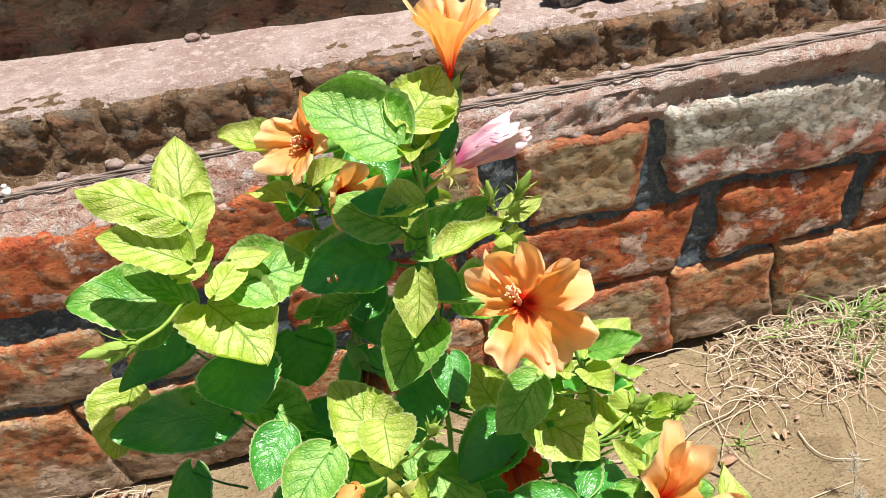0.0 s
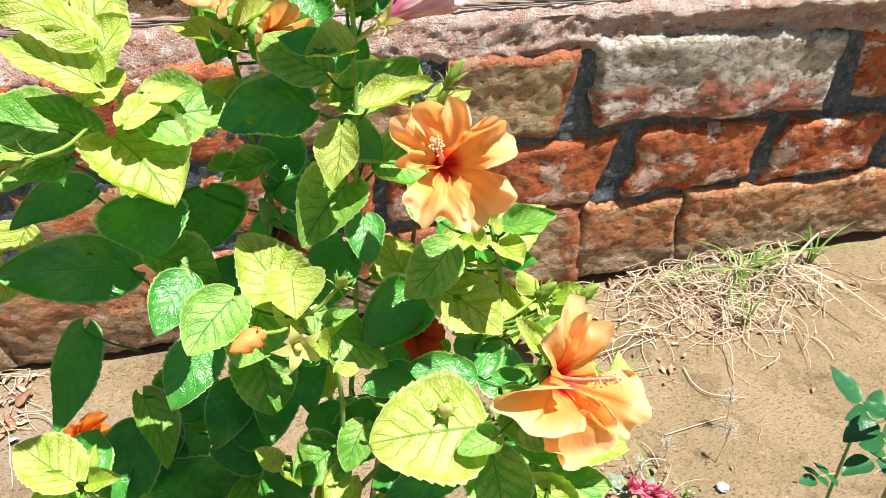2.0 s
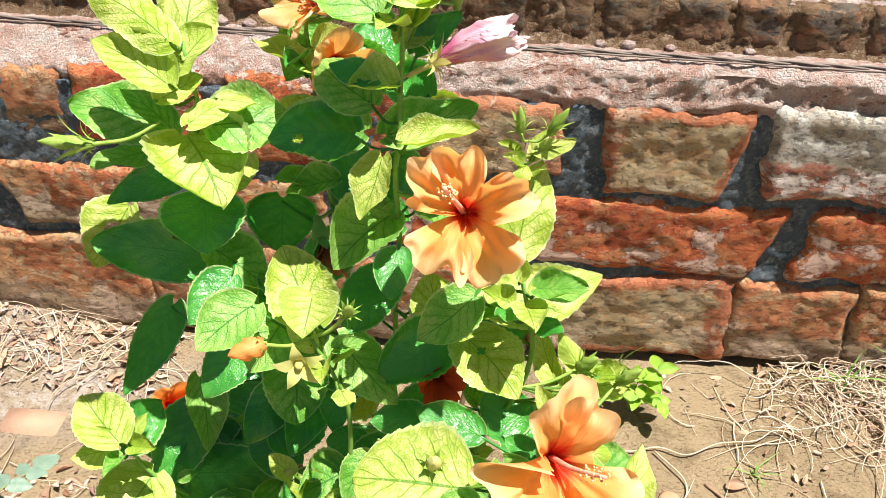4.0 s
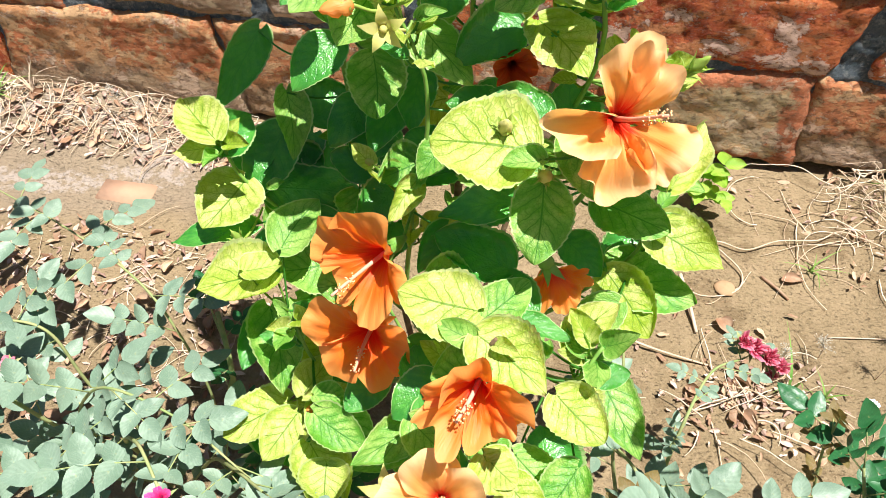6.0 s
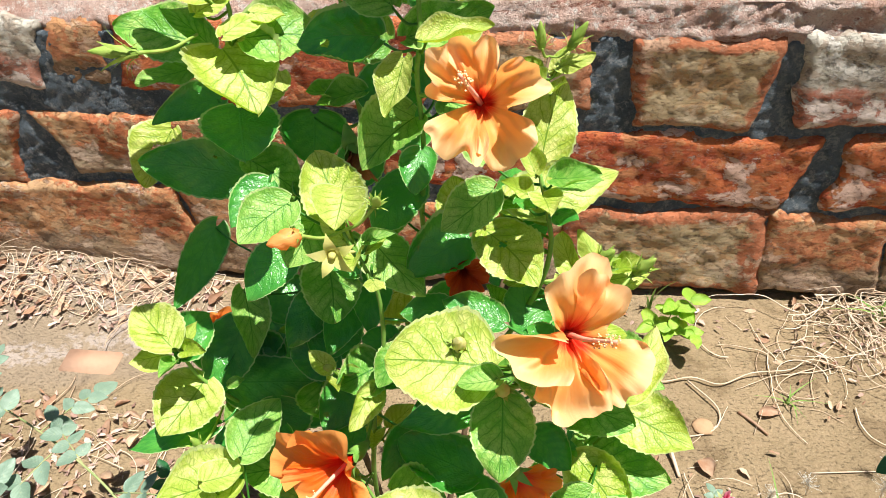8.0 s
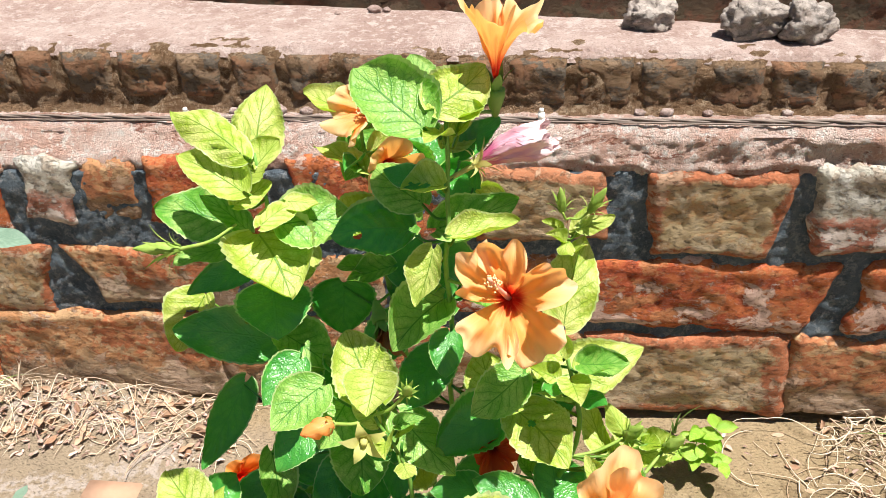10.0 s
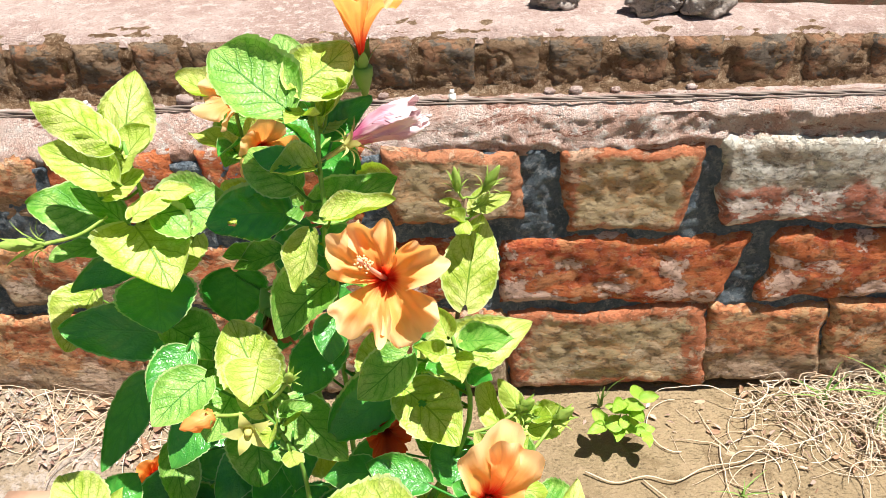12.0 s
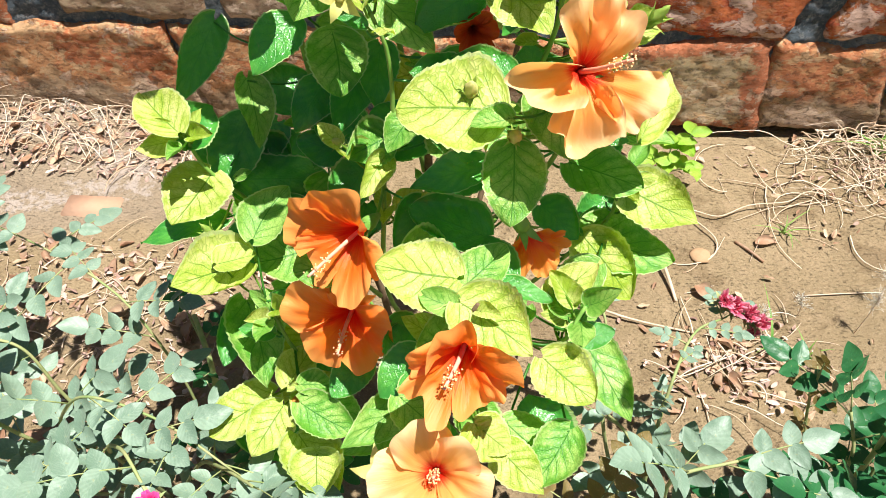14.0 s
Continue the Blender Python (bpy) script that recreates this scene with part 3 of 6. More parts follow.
for geo in edge_bricks():
    part("brick", geo[:2], EDGE_BRICK, tier)

# ---- hibiscus ----
BASE = Vector((0.40, 0.60, 0.0))
hibiscus = thing("hibiscus_bush", BASE, "tall green hibiscus bush with orange flowers growing from bare mud", "shrub")
STEMS = []


def stem(points, r0, r1, material=STEM):
    line = smooth_line(points, 7)
    line = [p + Vector((0.004 * rough(p, 9, 1), 0.004 * rough(p, 9, 2), 0)) for p in line]
    STEMS.append(line)
    return part("stem", tube(line, 0.7 * r0, 0.7 * r1, 8), material, hibiscus)


stem([(0.40, 0.60, -0.02), (0.42, 0.58, 0.35), (0.45, 0.54, 0.75)], 0.011, 0.008, BARK)
stem([(0.45, 0.54, 0.75), (0.465, 0.52, 1.02), (0.47, 0.515, 1.22), (0.475, 0.53, 1.345)], 0.0048, 0.0028)
stem([(0.38, 0.61, -0.02), (0.34, 0.60, 0.35), (0.30, 0.585, 0.75)], 0.010, 0.007, BARK)
stem([(0.30, 0.585, 0.75), (0.285, 0.575, 1.02), (0.275, 0.575, 1.18), (0.265, 0.59, 1.275)], 0.006, 0.003)
stem([(0.44, 0.55, 0.70), (0.40, 0.60, 0.98), (0.375, 0.63, 1.18), (0.37, 0.635, 1.28)], 0.006, 0.003)
stem([(0.43, 0.60, 0.0), (0.50, 0.66, 0.45), (0.58, 0.76, 0.85), (0.605, 0.79, 1.07)], 0.009, 0.003, BARK)
stem([(0.44, 0.56, 0.55), (0.54, 0.50, 0.80), (0.60, 0.46, 1.00), (0.585, 0.465, 1.12)], 0.006, 0.003)
stem([(0.45, 0.55, 0.50), (0.56, 0.44, 0.75), (0.62, 0.38, 0.93), (0.63, 0.40, 1.02)], 0.006, 0.003)
stem([(0.34, 0.59, 0.35), (0.24, 0.53, 0.58), (0.16, 0.49, 0.74), (0.145, 0.48, 0.83)], 0.006, 0.0028)
stem([(0.41, 0.58, 0.20), (0.45, 0.38, 0.52), (0.50, 0.23, 0.74), (0.53, 0.20, 0.86)], 0.007, 0.003, BARK)
stem([(0.39, 0.59, 0.15), (0.32, 0.42, 0.36), (0.28, 0.33, 0.55), (0.25, 0.34, 0.66)], 0.006, 0.003)
stem([(0.42, 0.58, 0.30), (0.54, 0.38, 0.55), (0.61, 0.24, 0.74), (0.64, 0.25, 0.80)], 0.006, 0.003)
stem([(0.43, 0.58, 0.28), (0.58, 0.50, 0.50), (0.68, 0.47, 0.68), (0.70, 0.45, 0.80)], 0.006, 0.003)
stem([(0.41, 0.58, 0.25), (0.39, 0.44, 0.55), (0.41, 0.41, 0.80), (0.43, 0.415, 0.98), (0.40, 0.42, 1.075)], 0.006, 0.0025)
stem([(0.40, 0.59, 0.18), (0.43, 0.30, 0.40), (0.46, 0.16, 0.60)], 0.006, 0.003, BARK)

stem([(0.38, 0.62, 0.05), (0.24, 0.70, 0.34), (0.12, 0.74, 0.50), (0.07, 0.745, 0.55)], 0.005, 0.003)


def nearest(p):
    """The point of a stem to which a stalk from p leads."""
    best = min((q for line in STEMS for q in line), key=lambda q: (q - p).length + 0.6 * max(0.0, q.z - p.z + 0.015))
    return best


def blade(length, width, cup, seed, teeth=0.07, rows=44, heart=0.10, across=14, calm=1.0):
    """An ovate blade with a toothed edge, folded along the midrib, quilted between its veins and a little wavy; x along, z up."""
    rng = random.Random(seed)
    a, b, c = rng.uniform(0, 6), rng.uniform(0, 6), rng.uniform(0.6, 1.3)
    droop = rng.uniform(-0.04, 0.26)
    roll = rng.uniform(-0.30, 0.30)
    if rng.random() < 0.28:
        cup = -cup * 0.8
    skewed = rng.uniform(-0.05, 0.05)
    lip = rng.uniform(-0.05, 0.55) * calm
    belly = rng.uniform(0.30, 0.40)
    sharp = rng.uniform(0.62, 0.92)
    c, roll = c * calm, roll * calm

    def place(u, v):
        s = 2 * v - 1
        if u < belly:
            full = math.sqrt(max(0.0, 1 - ((belly - u) / (belly + 0.004)) ** 2))
        else:
            full = max(0.0, math.cos(0.5 * math.pi * (u - belly) / (1 - belly))) ** sharp
        half = 0.57 * width * full
        side = abs(s)
        tooth = 1.0
        if side > 0.99 and 0.12 < u < 0.97:
            tooth += teeth * (0.45 - (u * 11) % 1.0)
        x = length * (u - heart * side**2 * (1 - u) ** 3)
        y = half * s * tooth + length * skewed * math.sin(u * 3.1)
        wave = 0.055 * length * c * math.sin(u * 10 + a + (2.1 if s > 0 else 0)) * side**2 * min(1, 3 * u)
        z = cup * half * side**1.4 + wave - droop * length * u * u + 0.014 * length * math.sin(u * 21 + b) * side * (1 - side)
        z += calm * 0.010 * length * math.cos(2 * math.pi * 6 * (u - 0.36 * side**0.8)) * 4 * side * (1 - side) * min(1, 4 * (1 - u))
        z += roll * y * u + lip * half * max(0.0, (side - 0.66) / 0.34) ** 2
        return Vector((x, y, z))

    return sheet(rows, across, place)


COUNT = [0]


def leaf(foot, tip, width, face, tone, cup, hole=None):
    """A leaf of the bush from the foot of its blade to its tip, its upper side turned to face, on a stalk from the nearest stem."""
    COUNT[0] += 1
    foot, tip, face = Vector(foot), Vector(tip), Vector(face)
    ahead = (tip - foot).normalized()
    up = (face - ahead * face.dot(ahead)).normalized()
    turn = Matrix((ahead, up.cross(ahead), up)).transposed()
    geo = blade((tip - foot).length * 1.04, width * 0.92, cup * (1.0, 1.3, 1.5)[tone], COUNT[0], rows=60 if hole else 44, across=26 if hole else 14)
    if hole:
        hu, hv, hr = hole
        gone = [f for f in geo[1] if math.hypot(sum(geo[2][i][0] for i in f) / 4 - hu, (sum(geo[2][i][1] for i in f) / 4 - hv) * 0.8) < hr]
        geo = (geo[0], [f for f in geo[1] if f not in gone], geo[2])
    verts = [turn @ v + foot for v in geo[0]]
    root = nearest(foot)
    if (root - foot).length > 0.08:
        root = foot + (root - foot).normalized() * 0.08
    sag = (foot + root) * 0.5 + up * -0.004 + Vector((0, 0, -0.006))
    stalk = tube(smooth_line([root, sag, foot + ahead * 0.004], 4), 0.0017, 0.0013, 5)
    return part("leaf", joined([(verts, geo[1], geo[2]), (*stalk, [(0.0, 0.5)] * len(stalk[0]))]), LEAF[tone], hibiscus)


leaf((0.457, 0.496, 1.347), (0.396, 0.533, 1.386), 0.066, (0.144, -0.605, 0.783), 1, 0.15)
leaf((0.453, 0.570, 1.351), (0.435, 0.595, 1.374), 0.033, (0.117, -0.626, 0.771), 1, 0.15)
leaf((0.466, 0.505, 1.360), (0.508, 0.544, 1.386), 0.054, (0.083, -0.620, 0.780), 2, 0.30)
leaf((0.483, 0.540, 1.296), (0.519, 0.574, 1.318), 0.029, (0.062, -0.591, 0.805), 0, 0.15)
leaf((0.470, 0.545, 1.302), (0.493, 0.572, 1.320), 0.033, (0.081, -0.592, 0.802), 2, 0.15)
leaf((0.355, 0.638, 1.296), (0.305, 0.666, 1.311), 0.034, (0.109, -0.335, 0.936), 2, 0.30)
leaf((0.378, 0.603, 1.245), (0.319, 0.628, 1.260), 0.027, (0.100, -0.317, 0.943), 2, 0.30)
leaf((0.448, 0.515, 1.260), (0.398, 0.547, 1.289), 0.044, (0.132, -0.555, 0.821), 1, 0.15)
leaf((0.455, 0.513, 1.284), (0.414, 0.522, 1.296), 0.025, (0.125, -0.560, 0.819), 0, 0.15)
leaf((0.470, 0.511, 1.281), (0.432, 0.505, 1.281), 0.040, (0.062, -0.312, 0.948), 2, 0.50)
leaf((0.459, 0.523, 1.226), (0.536, 0.553, 1.245), 0.045, (0.041, -0.610, 0.791), 1, 0.15)
leaf((0.477, 0.496, 1.236), (0.538, 0.513, 1.242), 0.028, (0.019, -0.339, 0.941), 2, 0.40)
leaf((0.264, 0.562, 1.286), (0.190, 0.587, 1.331), 0.043, (0.289, -0.552, 0.782), 2, 0.40)
leaf((0.263, 0.593, 1.266), (0.274, 0.639, 1.330), 0.054, (0.343, -0.794, 0.502), 2, 0.20)
leaf((0.264, 0.580, 1.266), (0.252, 0.613, 1.307), 0.022, (0.633, -0.506, 0.586), 2, 0.40)
leaf((0.260, 0.550, 1.251), (0.195, 0.565, 1.286), 0.047, (0.270, -0.593, 0.759), 2, 0.30)
leaf((0.258, 0.577, 1.252), (0.289, 0.599, 1.285), 0.044, (-0.251, -0.688, 0.681), 2, 0.40)
leaf((0.248, 0.550, 1.235), (0.280, 0.578, 1.246), 0.030, (0.235, -0.589, 0.773), 2, 0.30)
leaf((0.217, 0.617, 1.169), (0.128, 0.611, 1.197), 0.067, (0.277, -0.560, 0.781), 1, 0.15)
leaf((0.261, 0.564, 1.191), (0.305, 0.506, 1.166), 0.092, (0.120, -0.311, 0.943), 2, 0.10)
leaf((0.288, 0.564, 1.203), (0.363, 0.583, 1.200), 0.069, (0.179, -0.584, 0.792), 1, 0.15)
leaf((0.277, 0.536, 1.219), (0.307, 0.583, 1.232), 0.031, (0.119, -0.329, 0.937), 2, 0.20)
leaf((0.205, 0.616, 1.142), (0.149, 0.580, 1.140), 0.037, (0.151, -0.303, 0.941), 1, 0.15)
leaf((0.208, 0.651, 1.081), (0.136, 0.612, 1.079), 0.043, (0.253, -0.523, 0.814), 0, 0.15)
leaf((0.245, 0.576, 1.186), (0.192, 0.597, 1.218), 0.030, (0.255, -0.569, 0.782), 1, 0.15)
leaf((0.124, 0.672, 1.023), (0.089, 0.617, 0.977), 0.076, (-0.179, -0.569, 0.803), 2, 0.30, hole=(0.42, 0.50, 0.13))
leaf((0.229, 0.635, 0.978), (0.107, 0.608, 1.015), 0.071, (0.347, -0.699, 0.625), 0, 0.10)
leaf((0.265, 0.563, 1.122), (0.279, 0.514, 1.089), 0.081, (0.208, -0.517, 0.830), 0, 0.12)
leaf((0.321, 0.650, 1.063), (0.323, 0.611, 1.016), 0.076, (0.218, -0.755, 0.618), 0, 0.12)
leaf((0.268, 0.567, 1.127), (0.306, 0.591, 1.130), 0.034, (0.110, -0.307, 0.945), 2, 0.15)
leaf((0.432, 0.520, 1.227), (0.357, 0.516, 1.231), 0.069, (0.076, -0.333, 0.940), 0, 0.15, hole=(0.64, 0.62, 0.06))
leaf((0.462, 0.523, 1.140), (0.414, 0.476, 1.116), 0.059, (0.088, -0.534, 0.841), 1, 0.70)
leaf((0.457, 0.507, 1.213), (0.441, 0.470, 1.174), 0.039, (-0.363, -0.599, 0.714), 2, 0.30)
leaf((0.458, 0.543, 1.186), (0.495, 0.521, 1.168), 0.039, (0.057, -0.574, 0.817), 0, 0.15)
leaf((0.395, 0.604, 1.122), (0.345, 0.588, 1.121), 0.036, (0.075, -0.315, 0.946), 1, 0.15)
leaf((0.488, 0.555, 1.168), (0.417, 0.511, 1.145), 0.037, (0.077, -0.562, 0.823), 0, 0.15)
leaf((0.395, 0.458, 1.055), (0.360, 0.500, 1.111), 0.063, (0.194, -0.721, 0.665), 2, 0.25)
leaf((0.397, 0.450, 1.097), (0.395, 0.408, 1.085), 0.052, (0.071, -0.272, 0.960), 2, 0.50)
leaf((0.301, 0.508, 1.064), (0.271, 0.459, 1.044), 0.045, (0.197, -0.474, 0.858), 0, 0.15)
leaf((0.346, 0.439, 1.093), (0.305, 0.395, 1.077), 0.053, (0.183, -0.463, 0.867), 1, 0.15)
leaf((0.367, 0.459, 1.061), (0.342, 0.410, 1.040), 0.062, (0.152, -0.459, 0.876), 1, 0.15)
leaf((0.350, 0.511, 0.952), (0.361, 0.458, 0.904), 0.068, (0.192, -0.633, 0.750), 1, 0.15)
leaf((0.144, 0.677, 0.859), (0.118, 0.561, 0.815), 0.054, (0.604, -0.400, 0.689), 0, 0.08)
leaf((0.456, 0.534, 1.060), (0.420, 0.473, 1.029), 0.055, (0.081, -0.493, 0.866), 0, 0.15)
leaf((0.414, 0.466, 1.028), (0.475, 0.417, 0.998), 0.054, (0.076, -0.452, 0.889), 1, 0.15)
leaf((0.519, 0.467, 1.033), (0.459, 0.433, 1.018), 0.060, (0.043, -0.463, 0.885), 0, 0.15)
leaf((0.471, 0.491, 1.122), (0.469, 0.452, 1.099), 0.036, (0.062, -0.515, 0.855), 0, 0.15)
leaf((0.599, 0.717, 0.945), (0.625, 0.788, 1.041), 0.076, (-0.061, -0.791, 0.609), 2, 0.10)
leaf((0.565, 0.481, 1.068), (0.666, 0.514, 1.095), 0.061, (-0.059, -0.511, 0.858), 2, 0.12)
leaf((0.548, 0.507, 1.054), (0.611, 0.488, 1.049), 0.042, (-0.017, -0.281, 0.959), 2, 0.15)
leaf((0.544, 0.450, 1.107), (0.497, 0.415, 1.089), 0.047, (0.020, -0.494, 0.869), 1, 0.15)
leaf((0.536, 0.466, 1.042), (0.588, 0.410, 1.028), 0.063, (-0.009, -0.263, 0.965), 2, 0.10, hole=(0.30, 0.50, 0.05))
leaf((0.637, 0.472, 0.970), (0.615, 0.530, 0.992), 0.027, (-0.471, -0.465, 0.750), 2, 0.30)
leaf((0.657, 0.461, 0.980), (0.709, 0.474, 0.987), 0.042, (-0.059, -0.254, 0.965), 2, 0.20)
leaf((0.644, 0.486, 0.957), (0.677, 0.517, 0.966), 0.025, (-0.047, -0.257, 0.965), 2, 0.30)
leaf((0.544, 0.333, 0.986), (0.448, 0.336, 0.991), 0.099, (0.038, -0.387, 0.921), 2, 0.15)
leaf((0.556, 0.312, 0.995), (0.519, 0.306, 0.994), 0.029, (0.003, -0.214, 0.977), 1, 0.30)
leaf((0.538, 0.354, 0.895), (0.455, 0.335, 0.891), 0.042, (0.034, -0.353, 0.935), 0, 0.15)
leaf((0.559, 0.330, 0.949), (0.558, 0.269, 0.899), 0.061, (-0.018, -0.637, 0.771), 1, 0.12)
leaf((0.578, 0.363, 0.986), (0.615, 0.317, 0.945), 0.050, (-0.064, -0.688, 0.723), 1, 0.10)
leaf((0.622, 0.400, 0.862), (0.700, 0.372, 0.855), 0.062, (-0.085, -0.437, 0.896), 1, 0.12)
leaf((0.706, 0.478, 0.748), (0.792, 0.431, 0.738), 0.077, (-0.127, -0.416, 0.901), 2, 0.12)
leaf((0.659, 0.455, 0.686), (0.771, 0.418, 0.683), 0.086, (-0.102, -0.390, 0.915), 1, 0.10)
leaf((0.655, 0.427, 0.709), (0.713, 0.361, 0.672), 0.069, (-0.129, -0.564, 0.816), 2, 0.10)
leaf((0.676, 0.317, 0.970), (0.706, 0.381, 1.000), 0.030, (0.314, -0.517, 0.796), 2, 0.40)
leaf((0.656, 0.383, 0.918), (0.722, 0.375, 0.920), 0.041, (-0.063, -0.260, 0.964), 1, 0.40)
leaf((0.531, 0.320, 0.823), (0.449, 0.349, 0.840), 0.061, (0.039, -0.404, 0.914), 0, 0.15)
leaf((0.560, 0.274, 0.803), (0.516, 0.324, 0.824), 0.047, (0.004, -0.379, 0.925), 0, 0.15)
leaf((0.457, 0.379, 0.818), (0.430, 0.326, 0.797), 0.037, (0.070, -0.401, 0.913), 0, 0.15)
leaf((0.507, 0.238, 0.851), (0.427, 0.245, 0.859), 0.075, (0.061, -0.364, 0.929), 2, 0.15)
leaf((0.512, 0.235, 0.839), (0.555, 0.282, 0.858), 0.047, (0.008, -0.372, 0.928), 1, 0.20)
leaf((0.511, 0.209, 0.850), (0.580, 0.165, 0.835), 0.069, (-0.002, -0.328, 0.945), 2, 0.12)
leaf((0.545, 0.248, 0.833), (0.601, 0.234, 0.830), 0.025, (-0.013, -0.202, 0.979), 0, 0.15)
leaf((0.605, 0.257, 0.778), (0.654, 0.305, 0.799), 0.044, (-0.061, -0.359, 0.931), 2, 0.20)
leaf((0.612, 0.246, 0.763), (0.656, 0.262, 0.767), 0.024, (-0.036, -0.191, 0.981), 1, 0.20)
leaf((0.596, 0.201, 0.771), (0.647, 0.160, 0.762), 0.059, (-0.057, -0.294, 0.954), 2, 0.12)
leaf((0.660, 0.339, 0.606), (0.718, 0.244, 0.581), 0.064, (-0.086, -0.299, 0.950), 1, 0.10)
leaf((0.528, 0.131, 0.755), (0.560, 0.097, 0.750), 0.052, (-0.000, -0.142, 0.990), 2, 0.15)
leaf((0.559, 0.164, 0.700), (0.614, 0.121, 0.691), 0.053, (-0.030, -0.251, 0.968), 1, 0.15)
leaf((0.448, 0.162, 0.747), (0.504, 0.126, 0.734), 0.051, (0.049, -0.264, 0.963), 1, 0.15)
leaf((0.463, 0.202, 0.683), (0.383, 0.140, 0.672), 0.050, (0.081, -0.261, 0.962), 1, 0.20)
leaf((0.464, 0.227, 0.734), (0.425, 0.179, 0.722), 0.053, (0.069, -0.294, 0.953), 0, 0.15)
leaf((0.385, 0.290, 0.612), (0.345, 0.242, 0.602), 0.047, (0.107, -0.290, 0.951), 0, 0.15)
leaf((0.299, 0.241, 0.582), (0.374, 0.211, 0.564), 0.053, (0.121, -0.261, 0.958), 1, 0.15)
leaf((0.287, 0.231, 0.515), (0.344, 0.158, 0.491), 0.076, (0.126, -0.228, 0.965), 2, 0.10)
leaf((0.258, 0.274, 0.512), (0.227, 0.206, 0.500), 0.063, (0.163, -0.248, 0.955), 2, 0.15)
leaf((0.238, 0.297, 0.500), (0.160, 0.235, 0.499), 0.070, (0.104, -0.146, 0.984), 2, 0.15)
leaf((0.201, 0.384, 0.604), (0.242, 0.280, 0.562), 0.075, (0.180, -0.307, 0.935), 1, 0.12)
leaf((0.189, 0.385, 0.579), (0.177, 0.308, 0.556), 0.046, (0.196, -0.307, 0.931), 0, 0.15)
leaf((0.270, 0.278, 0.555), (0.295, 0.337, 0.569), 0.049, (0.146, -0.294, 0.945), 2, 0.20)
leaf((0.294, 0.265, 0.585), (0.338, 0.266, 0.582), 0.034, (0.075, -0.161, 0.984), 1, 0.30)
leaf((0.227, 0.379, 0.694), (0.135, 0.340, 0.698), 0.086, (0.124, -0.197, 0.973), 2, 0.15)
leaf((0.194, 0.356, 0.715), (0.238, 0.378, 0.714), 0.043, (0.114, -0.204, 0.972), 2, 0.35)
leaf((0.239, 0.383, 0.734), (0.273, 0.454, 0.759), 0.062, (0.179, -0.396, 0.901), 1, 0.20)
leaf((0.175, 0.521, 0.702), (0.304, 0.545, 0.689), 0.080, (0.171, -0.422, 0.890), 0, 0.12)
leaf((0.158, 0.494, 0.740), (0.124, 0.414, 0.726), 0.092, (0.134, -0.224, 0.965), 2, 0.20)
leaf((0.174, 0.453, 0.695), (0.070, 0.415, 0.702), 0.044, (0.137, -0.212, 0.968), 0, 0.15)
leaf((0.147, 0.468, 0.833), (0.091, 0.515, 0.852), 0.062, (0.145, -0.214, 0.966), 2, 0.40)
leaf((0.136, 0.473, 0.815), (0.092, 0.454, 0.818), 0.041, (0.145, -0.203, 0.968), 2, 0.40)
leaf((0.132, 0.488, 0.800), (0.163, 0.555, 0.807), 0.059, (0.598, -0.359, 0.717), 0, 0.30)
leaf((0.189, 0.596, 0.752), (0.162, 0.490, 0.715), 0.076, (0.202, -0.372, 0.906), 0, 0.15)
leaf((0.213, 0.564, 0.846), (0.239, 0.500, 0.793), 0.049, (0.568, -0.381, 0.730), 1, 0.20)
leaf((0.323, 0.544, 0.861), (0.292, 0.482, 0.838), 0.054, (0.148, -0.407, 0.901), 0, 0.15)
leaf((0.371, 0.532, 0.889), (0.351, 0.454, 0.856), 0.053, (0.119, -0.411, 0.904), 0, 0.15)
leaf((0.402, 0.526, 0.925), (0.401, 0.461, 0.894), 0.048, (0.096, -0.428, 0.899), 0, 0.15)
leaf((0.420, 0.419, 0.878), (0.374, 0.394, 0.873), 0.061, (0.101, -0.375, 0.922), 1, 0.15)
leaf((0.417, 0.397, 0.867), (0.400, 0.347, 0.855), 0.031, (0.488, -0.352, 0.799), 2, 0.30)
leaf((0.504, 0.416, 0.972), (0.451, 0.412, 0.973), 0.039, (0.050, -0.422, 0.905), 0, 0.15)
leaf((0.557, 0.397, 0.979), (0.496, 0.416, 0.988), 0.038, (0.012, -0.424, 0.906), 0, 0.15)
leaf((0.435, 0.456, 0.875), (0.394, 0.456, 0.879), 0.044, (0.087, -0.400, 0.913), 0, 0.15)
leaf((0.342, 0.494, 0.776), (0.282, 0.508, 0.793), 0.051, (0.144, -0.447, 0.883), 0, 0.15)
leaf((0.451, 0.413, 0.915), (0.426, 0.375, 0.897), 0.038, (0.079, -0.462, 0.883), 1, 0.30)
leaf((0.231, 0.578, 0.692), (0.154, 0.590, 0.715), 0.070, (0.192, -0.439, 0.878), 0, 0.15)
leaf((0.362, 0.331, 0.768), (0.313, 0.307, 0.766), 0.062, (0.139, -0.364, 0.921), 1, 0.15)
leaf((0.305, 0.346, 0.691), (0.356, 0.328, 0.678), 0.044, (0.132, -0.345, 0.929), 0, 0.15)
leaf((0.244, 0.384, 0.629), (0.316, 0.339, 0.601), 0.054, (0.151, -0.333, 0.931), 1, 0.15)
leaf((0.164, 0.401, 0.535), (0.235, 0.351, 0.505), 0.049, (0.179, -0.309, 0.934), 0, 0.15)
leaf((0.628, 0.151, 0.714), (0.588, 0.094, 0.696), 0.051, (-0.044, -0.261, 0.964), 1, 0.15)
leaf((0.552, 0.129, 0.711), (0.599, 0.087, 0.701), 0.046, (-0.022, -0.252, 0.967), 2, 0.15)
